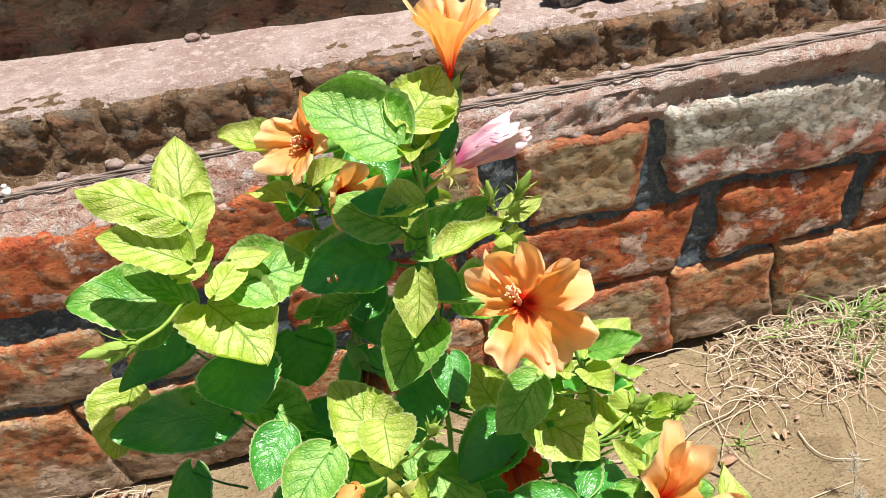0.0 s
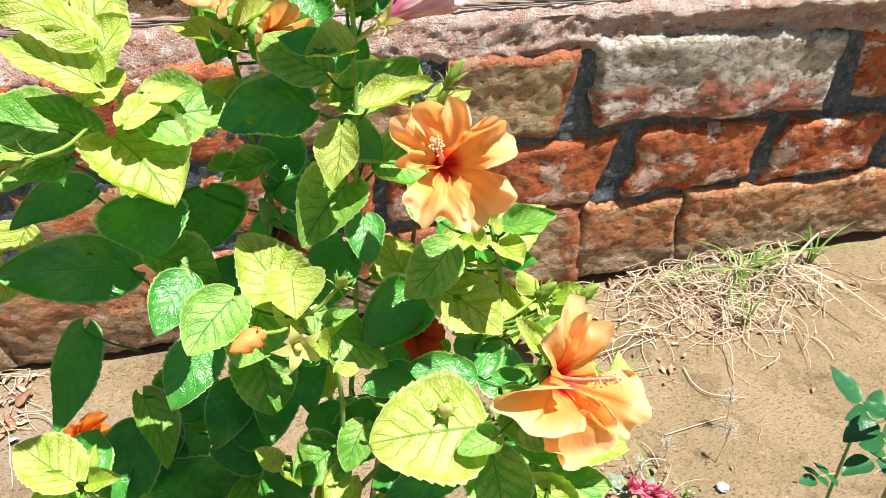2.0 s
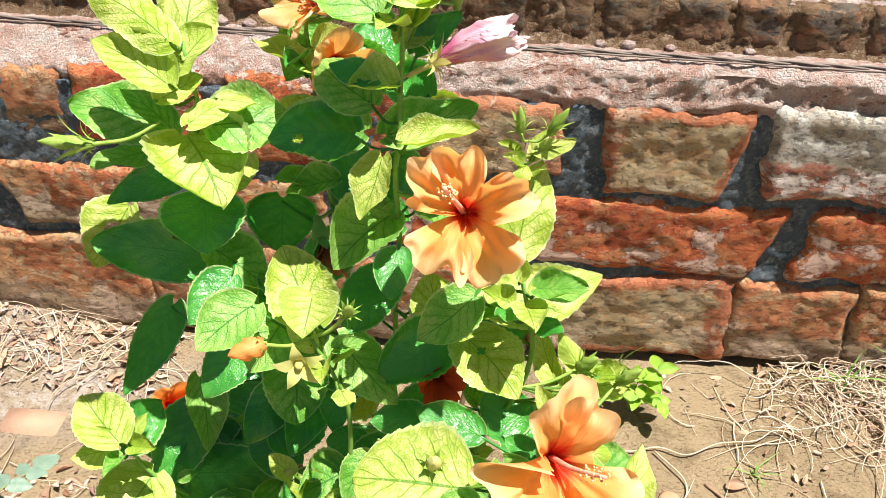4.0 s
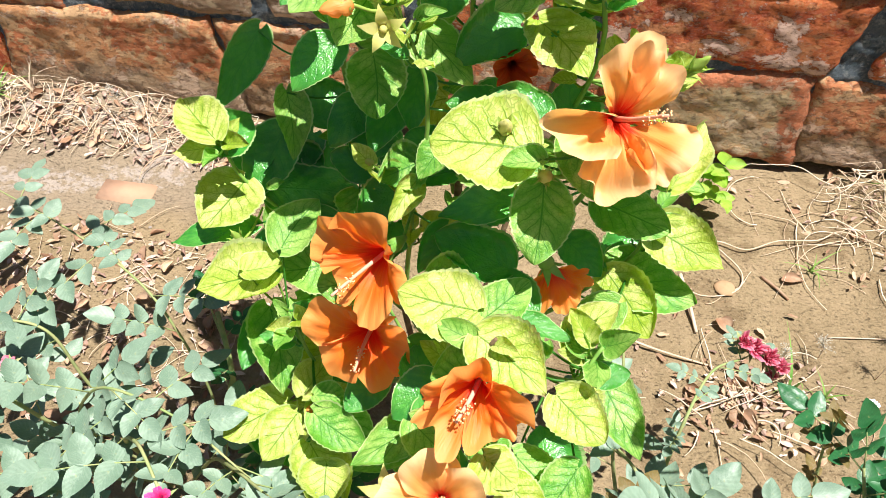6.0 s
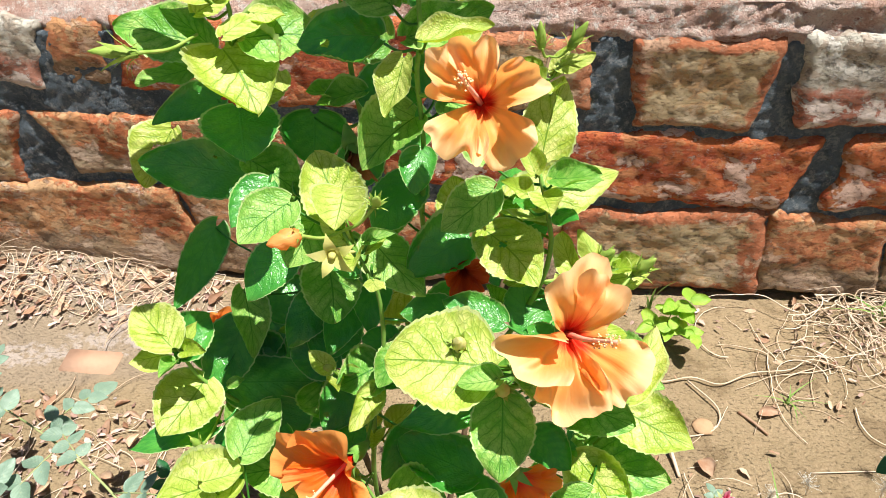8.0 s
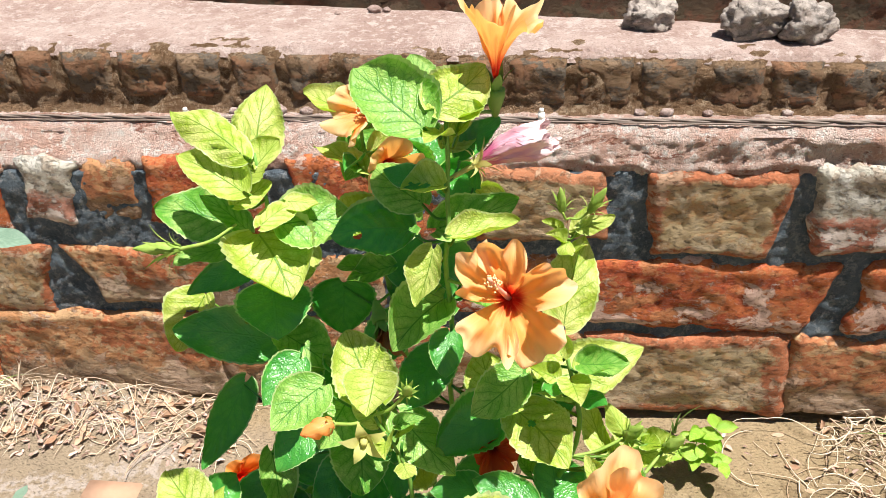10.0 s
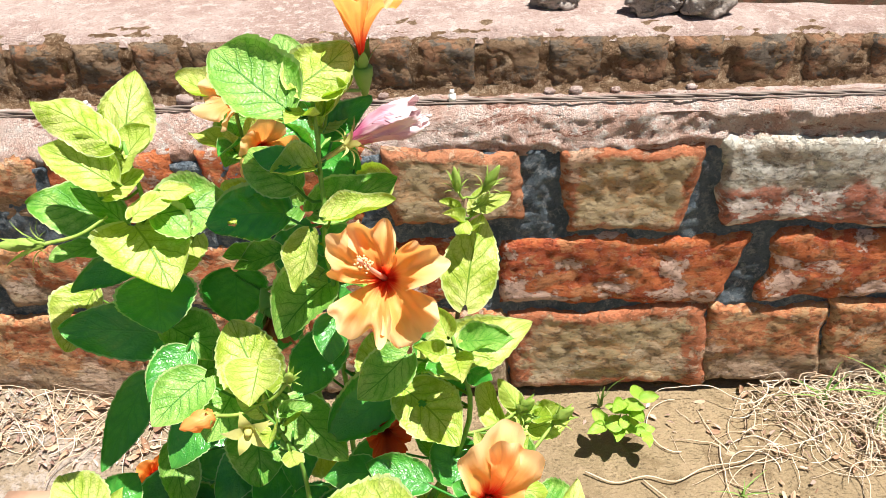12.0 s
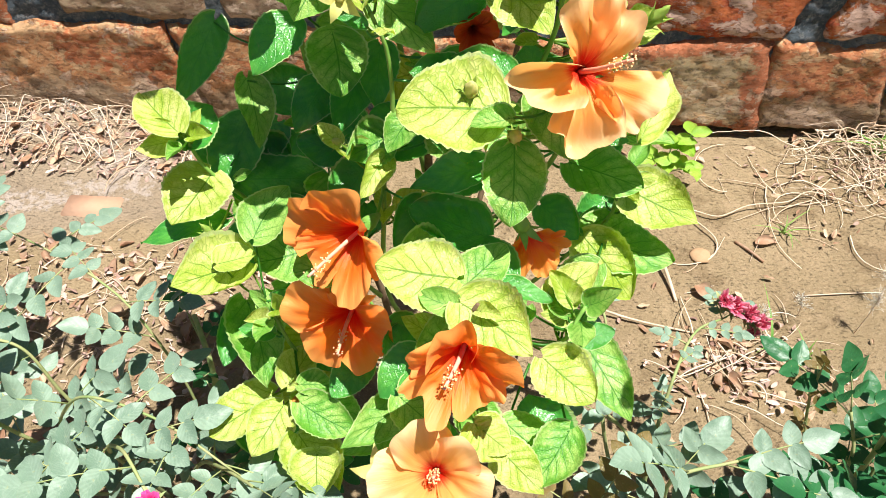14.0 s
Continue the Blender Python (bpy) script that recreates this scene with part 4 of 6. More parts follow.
leaf((0.430, 0.195, 0.609), (0.373, 0.164, 0.606), 0.041, (0.091, -0.264, 0.960), 1, 0.15)
leaf((0.314, 0.263, 0.562), (0.378, 0.220, 0.541), 0.051, (0.116, -0.279, 0.953), 1, 0.15)
leaf((0.315, 0.210, 0.506), (0.324, 0.151, 0.498), 0.066, (0.073, -0.135, 0.988), 2, 0.15)
leaf((0.535, 0.124, 0.756), (0.563, 0.103, 0.753), 0.034, (-0.001, -0.154, 0.988), 2, 0.15)
leaf((0.308, 0.520, 0.960), (0.266, 0.462, 0.940), 0.055, (0.177, -0.434, 0.883), 0, 0.15)
leaf((0.343, 0.578, 0.785), (0.301, 0.499, 0.756), 0.071, (0.129, -0.392, 0.911), 0, 0.15)
leaf((0.216, 0.628, 0.719), (0.180, 0.558, 0.696), 0.069, (0.183, -0.386, 0.904), 0, 0.15)
leaf((0.512, 0.471, 0.950), (0.466, 0.415, 0.926), 0.051, (0.039, -0.421, 0.906), 0, 0.15)
leaf((0.399, 0.592, 1.061), (0.367, 0.534, 1.030), 0.053, (0.118, -0.512, 0.851), 0, 0.15)
leaf((0.473, 0.460, 0.874), (0.413, 0.411, 0.857), 0.060, (0.068, -0.387, 0.920), 0, 0.15)
leaf((0.503, 0.388, 0.779), (0.456, 0.335, 0.759), 0.055, (0.043, -0.392, 0.919), 0, 0.15)
leaf((0.373, 0.483, 0.771), (0.340, 0.420, 0.746), 0.059, (0.118, -0.421, 0.899), 0, 0.15)
leaf((0.258, 0.471, 0.676), (0.226, 0.402, 0.654), 0.056, (0.173, -0.376, 0.910), 0, 0.15)
leaf((0.595, 0.400, 0.792), (0.638, 0.365, 0.779), 0.048, (-0.049, -0.407, 0.912), 0, 0.15)
leaf((0.579, 0.252, 0.791), (0.548, 0.213, 0.777), 0.036, (-0.014, -0.332, 0.943), 1, 0.15)
leaf((0.420, 0.301, 0.682), (0.480, 0.277, 0.670), 0.042, (0.060, -0.324, 0.944), 0, 0.15)
leaf((0.152, 0.543, 0.704), (0.147, 0.594, 0.732), 0.076, (0.585, -0.347, 0.733), 0, 0.14)
leaf((0.461, 0.487, 0.835), (0.409, 0.442, 0.828), 0.075, (0.041, -0.214, 0.976), 1, 0.15)
leaf((0.673, 0.417, 0.916), (0.717, 0.409, 0.920), 0.055, (-0.169, -0.570, 0.804), 1, 0.29)
leaf((0.568, 0.496, 1.032), (0.572, 0.550, 1.066), 0.063, (0.406, -0.515, 0.755), 0, 0.19)
leaf((0.183, 0.477, 0.658), (0.212, 0.529, 0.658), 0.069, (0.561, -0.314, 0.766), 1, 0.29)
leaf((0.317, 0.529, 0.655), (0.220, 0.510, 0.670), 0.069, (0.226, -0.511, 0.830), 0, 0.26)
leaf((0.426, 0.603, 1.182), (0.362, 0.601, 1.200), 0.058, (0.176, -0.830, 0.529), 1, 0.12)
leaf((0.273, 0.544, 0.993), (0.315, 0.578, 0.981), 0.071, (0.564, -0.448, 0.694), 1, 0.13)
leaf((0.463, 0.603, 1.071), (0.387, 0.607, 1.092), 0.057, (0.130, -0.775, 0.619), 0, 0.21)
leaf((0.406, 0.686, 1.250), (0.416, 0.653, 1.220), 0.066, (-0.358, -0.670, 0.650), 1, 0.26)
leaf((0.253, 0.574, 0.690), (0.210, 0.620, 0.705), 0.060, (0.096, -0.214, 0.972), 0, 0.12)
leaf((0.491, 0.532, 1.154), (0.535, 0.515, 1.147), 0.065, (0.015, -0.312, 0.950), 1, 0.16)
leaf((0.535, 0.481, 1.115), (0.530, 0.514, 1.136), 0.045, (0.009, -0.528, 0.849), 1, 0.16)
leaf((0.660, 0.397, 0.999), (0.631, 0.429, 0.998), 0.045, (-0.485, -0.418, 0.768), 1, 0.19)
leaf((0.430, 0.648, 1.231), (0.480, 0.639, 1.225), 0.064, (0.042, -0.353, 0.935), 1, 0.22)
leaf((0.404, 0.601, 1.101), (0.416, 0.656, 1.137), 0.048, (0.103, -0.565, 0.818), 0, 0.27)
leaf((0.517, 0.657, 1.182), (0.451, 0.643, 1.168), 0.049, (0.066, -0.846, 0.528), 2, 0.18)
leaf((0.265, 0.560, 1.056), (0.329, 0.530, 1.040), 0.054, (0.105, -0.277, 0.955), 1, 0.16)
leaf((0.494, 0.435, 0.885), (0.498, 0.396, 0.870), 0.061, (0.034, -0.371, 0.928), 0, 0.10)
leaf((0.357, 0.525, 1.022), (0.321, 0.566, 1.037), 0.053, (0.087, -0.275, 0.958), 0, 0.24)
leaf((0.633, 0.444, 0.904), (0.582, 0.462, 0.937), 0.065, (0.372, -0.429, 0.823), 0, 0.16)
leaf((0.569, 0.380, 0.907), (0.515, 0.399, 0.925), 0.056, (0.002, -0.674, 0.738), 1, 0.26)
leaf((0.723, 0.552, 0.647), (0.659, 0.492, 0.616), 0.075, (-0.083, -0.398, 0.913), 0, 0.29)
leaf((0.680, 0.481, 0.733), (0.722, 0.514, 0.753), 0.059, (-0.098, -0.426, 0.899), 0, 0.13)
leaf((0.220, 0.255, 0.391), (0.232, 0.328, 0.415), 0.109, (-0.256, -0.266, 0.930), 0, 0.30)
leaf((0.445, 0.361, 0.777), (0.502, 0.389, 0.793), 0.070, (0.074, -0.587, 0.806), 2, 0.19)
leaf((0.532, 0.163, 0.674), (0.515, 0.205, 0.695), 0.056, (0.413, -0.265, 0.871), 1, 0.28)
leaf((0.569, 0.235, 0.759), (0.513, 0.235, 0.733), 0.065, (-0.403, -0.318, 0.858), 1, 0.23)
leaf((0.486, 0.438, 0.893), (0.510, 0.393, 0.870), 0.069, (0.035, -0.452, 0.891), 1, 0.17)
leaf((0.316, 0.502, 0.824), (0.375, 0.508, 0.819), 0.057, (0.131, -0.456, 0.880), 0, 0.13)
leaf((0.242, 0.233, 0.415), (0.343, 0.249, 0.410), 0.080, (0.074, -0.125, 0.989), 0, 0.11)
leaf((0.452, 0.228, 0.678), (0.437, 0.284, 0.707), 0.074, (0.462, -0.301, 0.834), 0, 0.29)
leaf((0.519, 0.213, 0.774), (0.465, 0.201, 0.773), 0.066, (0.022, -0.169, 0.985), 1, 0.18)
leaf((0.241, 0.513, 0.677), (0.252, 0.454, 0.640), 0.082, (0.552, -0.370, 0.748), 0, 0.24)
leaf((0.274, 0.363, 0.535), (0.329, 0.324, 0.516), 0.063, (0.133, -0.290, 0.948), 0, 0.12)
leaf((0.289, 0.428, 0.666), (0.225, 0.400, 0.668), 0.079, (0.171, -0.357, 0.918), 1, 0.19)
leaf((0.445, 0.299, 0.812), (0.504, 0.293, 0.807), 0.059, (0.052, -0.361, 0.931), 1, 0.20)
leaf((0.658, 0.389, 0.911), (0.697, 0.433, 0.921), 0.046, (0.330, -0.498, 0.802), 1, 0.26)
leaf((0.687, 0.465, 0.595), (0.747, 0.468, 0.603), 0.070, (-0.097, -0.366, 0.926), 1, 0.14)
leaf((0.528, 0.416, 0.837), (0.457, 0.393, 0.830), 0.060, (0.037, -0.426, 0.904), 0, 0.22)
leaf((0.319, 0.490, 0.749), (0.342, 0.448, 0.727), 0.072, (0.134, -0.409, 0.903), 1, 0.20)
leaf((0.623, 0.443, 0.919), (0.636, 0.404, 0.889), 0.057, (0.364, -0.492, 0.791), 1, 0.12)
leaf((0.284, 0.354, 0.545), (0.234, 0.413, 0.553), 0.079, (-0.264, -0.347, 0.900), 2, 0.29)
leaf((0.669, 0.463, 0.782), (0.670, 0.520, 0.816), 0.067, (-0.487, -0.444, 0.752), 0, 0.25)
leaf((0.360, 0.587, 0.929), (0.358, 0.544, 0.899), 0.075, (0.530, -0.501, 0.684), 1, 0.29)
leaf((0.621, 0.276, 0.673), (0.638, 0.227, 0.649), 0.066, (0.353, -0.305, 0.884), 2, 0.16)
leaf((0.582, 0.443, 0.922), (0.576, 0.489, 0.957), 0.061, (0.402, -0.520, 0.754), 0, 0.13)
leaf((0.375, 0.448, 0.737), (0.369, 0.398, 0.726), 0.070, (0.063, -0.222, 0.973), 0, 0.27)
leaf((0.497, 0.426, 0.913), (0.464, 0.448, 0.948), 0.054, (0.464, -0.487, 0.740), 2, 0.12)
leaf((0.668, 0.367, 0.725), (0.610, 0.328, 0.694), 0.051, (-0.095, -0.529, 0.843), 1, 0.27)
leaf((0.156, 0.466, 0.623), (0.223, 0.437, 0.627), 0.089, (-0.229, -0.404, 0.886), 0, 0.29)
leaf((0.429, 0.567, 0.854), (0.370, 0.544, 0.841), 0.077, (0.139, -0.713, 0.688), 2, 0.14)
leaf((0.237, 0.574, 0.792), (0.288, 0.625, 0.810), 0.082, (0.170, -0.475, 0.863), 0, 0.26)
leaf((0.291, 0.321, 0.435), (0.233, 0.343, 0.480), 0.090, (0.525, -0.263, 0.809), 2, 0.20)
leaf((0.601, 0.186, 0.601), (0.591, 0.242, 0.622), 0.080, (0.372, -0.267, 0.889), 0, 0.22)
leaf((0.455, 0.200, 0.723), (0.494, 0.149, 0.714), 0.047, (0.028, -0.147, 0.989), 0, 0.12)
leaf((0.484, 0.151, 0.626), (0.490, 0.199, 0.637), 0.051, (0.037, -0.236, 0.971), 0, 0.15)
leaf((0.290, 0.641, 1.126), (0.251, 0.596, 1.110), 0.066, (0.218, -0.482, 0.849), 2, 0.19)
leaf((0.446, 0.610, 1.250), (0.432, 0.651, 1.282), 0.055, (0.111, -0.581, 0.806), 0, 0.13)
leaf((0.515, 0.490, 1.026), (0.498, 0.533, 1.062), 0.052, (0.069, -0.630, 0.774), 2, 0.13)
leaf((0.429, 0.605, 1.225), (0.398, 0.629, 1.268), 0.062, (0.187, -0.798, 0.572), 1, 0.21)
leaf((0.388, 0.659, 1.263), (0.348, 0.629, 1.222), 0.055, (-0.294, -0.619, 0.728), 1, 0.13)
leaf((0.543, 0.501, 0.988), (0.596, 0.510, 1.020), 0.064, (-0.415, -0.418, 0.808), 0, 0.12)
leaf((0.427, 0.547, 1.014), (0.420, 0.506, 0.996), 0.047, (0.104, -0.410, 0.906), 1, 0.11)
leaf((0.354, 0.531, 1.003), (0.325, 0.571, 1.015), 0.069, (0.091, -0.236, 0.967), 0, 0.24)
leaf((0.493, 0.598, 1.226), (0.449, 0.633, 1.233), 0.047, (-0.365, -0.590, 0.720), 0, 0.26)
leaf((0.346, 0.613, 1.172), (0.395, 0.617, 1.193), 0.051, (-0.292, -0.576, 0.763), 2, 0.19)
leaf((0.559, 0.501, 1.031), (0.608, 0.544, 1.052), 0.046, (-0.013, -0.428, 0.904), 2, 0.24)


def shoot_tip(at, count, size, seed):
    """Young leaves crowded round the end of a shoot."""
    rng = random.Random(seed)
    for k in range(count):
        ang = 2.4 * k + rng.uniform(-0.4, 0.4)
        out = Vector((math.cos(ang), math.sin(ang) - 0.25, rng.uniform(0.15, 1.1))).normalized()
        foot = Vector(at) + out * 0.012 - Vector((0, 0, 0.006 * k))
        far = size * rng.uniform(0.6, 1.2)
        leaf(foot, foot + out * far, far * rng.uniform(0.5, 0.72), Vector((0, -0.45, 1)) - out * 0.3, rng.choice((1, 2, 2)), rng.uniform(0.2, 0.6))


for k, (at, count, size) in enumerate((
        ((0.475, 0.525, 1.335), 4, 0.040), ((0.372, 0.62, 1.255), 4, 0.040), ((0.605, 0.785, 1.055), 6, 0.042), ((0.588, 0.455, 1.115), 5, 0.040),
        ((0.63, 0.395, 1.0), 4, 0.036), ((0.148, 0.475, 0.82), 4, 0.036), ((0.52, 0.205, 0.845), 3, 0.036), ((0.255, 0.335, 0.65), 5, 0.040), ((0.635, 0.25, 0.79), 5, 0.040),
        ((0.695, 0.45, 0.79), 5, 0.042), ((0.41, 0.415, 1.06), 4, 0.034), ((0.455, 0.165, 0.60), 4, 0.040), ((0.665, 0.475, 0.985), 5, 0.036), 
        ((0.285, 0.300, 0.53), 4, 0.038), ((0.53, 0.345, 0.965), 4, 0.032), ((0.37, 0.42, 0.86), 4, 0.034), ((0.55, 0.49, 0.82), 4, 0.038), ((0.21, 0.51, 0.66), 4, 0.038))):
    shoot_tip(at, count, size, 60 + k)


def twig_leaves(count, seed):
    """Small leaves here and there along the green shoots, singly or two together."""
    rng = random.Random(seed)
    spots = [p for line in STEMS for p in line if 0.55 < p.z < 1.25]
    for p in rng.sample(spots, count):
        for _ in range(rng.choice((1, 1, 2))):
            ang = rng.uniform(0, 2 * math.pi)
            out = Vector((math.cos(ang), 0.8 * math.sin(ang) - 0.35, rng.uniform(-0.15, 0.7))).normalized()
            far = rng.uniform(0.024, 0.044)
            foot = p + out * rng.uniform(0.012, 0.028)
            leaf(foot, foot + out * far, far * rng.uniform(0.55, 0.80), Vector((rng.uniform(-0.3, 0.3), -0.4, 1)) - out * 0.3, rng.choice((0, 1, 1, 2, 2)), rng.uniform(0.15, 0.6))


twig_leaves(46, 91)


def axes(way):
    a = Vector(way).normalized()
    e = a.orthogonal().normalized()
    return a, e, a.cross(e)


def petal(heart, a, e, f, radius, turn_by, open_by, seed, ruffle=1.0, tight=18.0, wide=0.95):
    """One petal: out of the throat along the axis, then bent outwards; its end crumpled, one margin folded over."""
    rng = random.Random(seed)
    p1, p2, p3 = rng.uniform(0, 6), rng.uniform(0, 6), rng.uniform(0.90, 1.10)
    fold, side, roll, twist = rng.uniform(0.1, 0.75), rng.choice((-1, 1)), rng.uniform(-0.9, 0.55), rng.uniform(-0.16, 0.16)
    peak = rng.uniform(-0.35, 0.35)
    n = 12
    run = [(0.0008, -0.002)]
    for i in range(n):
        k = (i + 0.5) / n
        th = radians(tight + (open_by - tight) * (k * k * (3 - 2 * k)))
        run.append((run[-1][0] + math.sin(th) * radius * 1.12 / n, run[-1][1] + math.cos(th) * radius * 1.12 / n))

    def place(u, v):
        s = 2 * v - 1
        edge = 0.24 * abs(s - peak) ** 2.6 - 0.018 * ruffle * math.sin(s * 7 + p2) - 0.004 * ruffle * math.sin(s * 17 + p1) - 0.03 * ruffle * noise.noise(Vector((3 * s, p1, p2)))
        t = min(1.08, u * (1 - u * edge) * p3)
        i = min(int(t * n), n - 1)
        k = t * n - i
        r = run[i][0] + (run[i + 1][0] - run[i][0]) * k
        h = run[i][1] + (run[i + 1][1] - run[i][1]) * k
        flap = max(0.0, s * side - 0.25) / 0.75
        ang = turn_by + (s - side * fold * 0.22 * min(1.2, ruffle) * flap * flap * u) * wide * (1 - 0.08 * u) + twist * u * ruffle
        broad = noise.noise(Vector((1.7 * u, 1.4 * s, 0.37 * seed + p1)))
        fine = noise.noise(Vector((4.2 * u, 3.4 * s, 0.61 * seed + p2)))
        frill = ruffle * radius * (0.060 * u * u * math.sin(s * 2.8 + p1 + 1.5 * u) + 0.045 * u**3 * math.sin(s * 6.3 + p2 + 2 * u)
                                   + 0.012 * u**3 * math.sin(s * 13 + p1 + 4 * u) + 0.16 * u * broad + 0.085 * u * u * fine + 0.04 * u * s)
        frill += ruffle * radius * (0.16 * fold * flap * flap * u * u + 0.6 * roll * max(0.0, u - 0.68) ** 2)
        h += frill + 0.008 * radius * math.sin(s * 19 + p1) * u
        r += 0.55 * frill * math.sin(p2)
        return heart + a * h + e * (math.cos(ang) * r) + f * (math.sin(ang) * r)

    return sheet(24, 34, place)


def specks(places, size):
    """Many small eight-sided grains in one mesh."""
    verts, faces = [], []
    for p in places:
        k = len(verts)
        verts += [p + Vector(d) * size for d in ((1, 0, 0), (-1, 0, 0), (0, 1, 0), (0, -1, 0), (0, 0, 1), (0, 0, -1))]
        faces += [(k + x, k + y, k + z) for x, y, z in ((0, 2, 4), (2, 1, 4), (1, 3, 4), (3, 0, 4), (2, 0, 5), (1, 2, 5), (3, 1, 5), (0, 3, 5))]
    return verts, faces


def sepals(heart, a, e, f, length, width, count, lean, seed=0):
    """Narrow pointed sepals that stand round the foot of a flower."""
    geos = []
    for k in range(count):
        ang = 2 * math.pi * k / count + seed
        out = e * math.cos(ang) + f * math.sin(ang)
        side = a.cross(out)

        def place(u, v, out=out, side=side):
            s = 2 * v - 1
            w = width * (0.35 + 2.2 * u * (1 - u)) * (1 - u**3)
            th = radians(lean) * (0.25 + u)
            return heart + out * (0.004 + length * u * math.sin(th)) + a * (length * u * math.cos(th)) + side * (w * s) - out * (0.15 * w * s * s)

        geos.append(sheet(6, 4, place))
    return joined(geos)


def flower(centre, way, radius, open_by, column, label, material=PETAL, seed=0, hang=(0, 0, 0), ruffle=1.0, tight=18.0, wide=0.95, stalk=True, start=0.0, calyx=0.0065):
    """A hibiscus flower: calyx, five petals, and a stamen column with its grains. centre lies in the throat."""
    a, e, f = axes(way)
    heart = Vector(centre) - a * radius * 0.30
    cup = tube([heart - a * 0.030, heart - a * 0.018, heart - a * 0.010, heart - a * 0.003], 0, 0, 10, lambda t: 0.003 + calyx * math.sin(1.9 * t))
    geos = [cup, sepals(heart - a * 0.008, a, e, f, 0.030, 0.006, 5, 22, seed)]
    if stalk:
        root = nearest(heart)
        if (root - heart).length > 0.14:
            root = heart + (root - heart).normalized() * 0.14
        geos.append(tube(smooth_line([root, (root + heart) * 0.5 - a * 0.012, heart - a * 0.026], 5), 0.0018, 0.0020, 6))
    bloom = part("flower", joined(geos), STEM, hibiscus, label)
    for k in range(5):
        part("petal", petal(heart, a, e, f, radius, start + 2 * math.pi * k / 5 + 0.12 * math.sin(seed + 3 * k), open_by + 11 * math.sin(seed * 2 + 5 * k), seed * 10 + k, ruffle,
                            tight, wide), material, bloom)
    if column:
        bend = Vector(hang)
        line = smooth_line([heart, heart + a * column * 0.5 + bend * 0.3, heart + a * column + bend], 6)
        part("stamen", tube(line, 0.0030, 0.0016, 6), COLUMN, bloom)
        rng = random.Random(seed)
        end, dirn = line[-1], (line[-1] - line[-3]).normalized()
        spots = []
        for _ in range(46):
            d = Vector((rng.gauss(0, 1), rng.gauss(0, 1), rng.gauss(0, 1))).normalized()
            d = (d - dirn * d.dot(dirn)).normalized()
            spots.append(end - dirn * rng.uniform(0.0, 0.42) * column + d * rng.uniform(0.003, 0.0065))
        part("anther", specks(spots, 0.0013), POLLEN, bloom)
    return bloom


flower((0.532, 0.432, 1.212), (0.05, -0.80, 0.55), 0.064, 74, 0.046, "wide open sunlit orange hibiscus flower", PETAL_PALE, 1, (-0.018, 0.004, 0.020), 2.6, 22, 0.78)
flower((0.620, 0.328, 1.035), (0.20, -0.80, 0.56), 0.077, 72, 0.072, "large open sunlit orange hibiscus flower with a long column", PETAL_PALE, 2, (0.020, 0, 0.014), 2.3, 30, 0.84, start=0.35)
flower((0.385, 0.322, 0.815), (-0.36, -0.80, 0.26), 0.084, 72, 0.105, "open orange hibiscus flower", PETAL, 3, (-0.004, 0, -0.010), 1.1, 22, 0.86)
flower((0.367, 0.300, 0.690), (-0.05, -0.80, 0.42), 0.086, 76, 0.085, "open orange hibiscus flower with a hanging column", PETAL, 4, (0, -0.005, -0.022), 1.0, 24, 0.86)
flower((0.517, 0.150, 0.850), (-0.08, -0.75, 0.30), 0.072, 60, 0.065, "half folded orange hibiscus flower", PETAL, 5, (-0.01, 0, -0.012), 1.5, 20)
flower((0.492, 0.085, 0.735), (0.0, -0.50, 0.75), 0.076, 68, 0.050, "pale sunlit orange hibiscus flower", PETAL_PALE, 6)
flower((0.580, 0.310, 0.835), (0.25, 0.05, -0.55), 0.058, 52, 0.0, "orange hibiscus flower seen from behind", PETAL, 7)
flower((0.060, 0.740, 0.570), (0.45, -0.35, 0.30), 0.062, 58, 0.0, "orange hibiscus flower behind leaves", PETAL, 8)
flower((0.514, 0.450, 0.996), (0.1, -0.55, 0.10), 0.036, 55, 0.0, "deep red hibiscus flower in shade", PETAL_RED, 9)
flower((0.392, 0.530, 1.085), (0.15, -0.4, -0.2), 0.036, 30, 0.0, "dried brown hibiscus flower", PETAL_DRY, 10, ruffle=1.6)
flower((0.386, 0.625, 1.303), (-0.55, -0.50, 0.45), 0.052, 66, 0.034, "open orange hibiscus flower near the top", PETAL_PALE, 11, ruffle=1.7)
flower((0.408, 0.575, 1.268), (0.25, -0.55, 0.10), 0.050, 55, 0.0, "orange hibiscus flower below another", PETAL_PALE, 12)
flower((0.517, 0.560, 1.380), (0.02, -0.02, 1.0), 0.076, 44, 0.050, "upright vase-shaped orange hibiscus flower at the top", PETAL_PALE, 13, (0, 0, 0), 1.3, 8, 0.85)


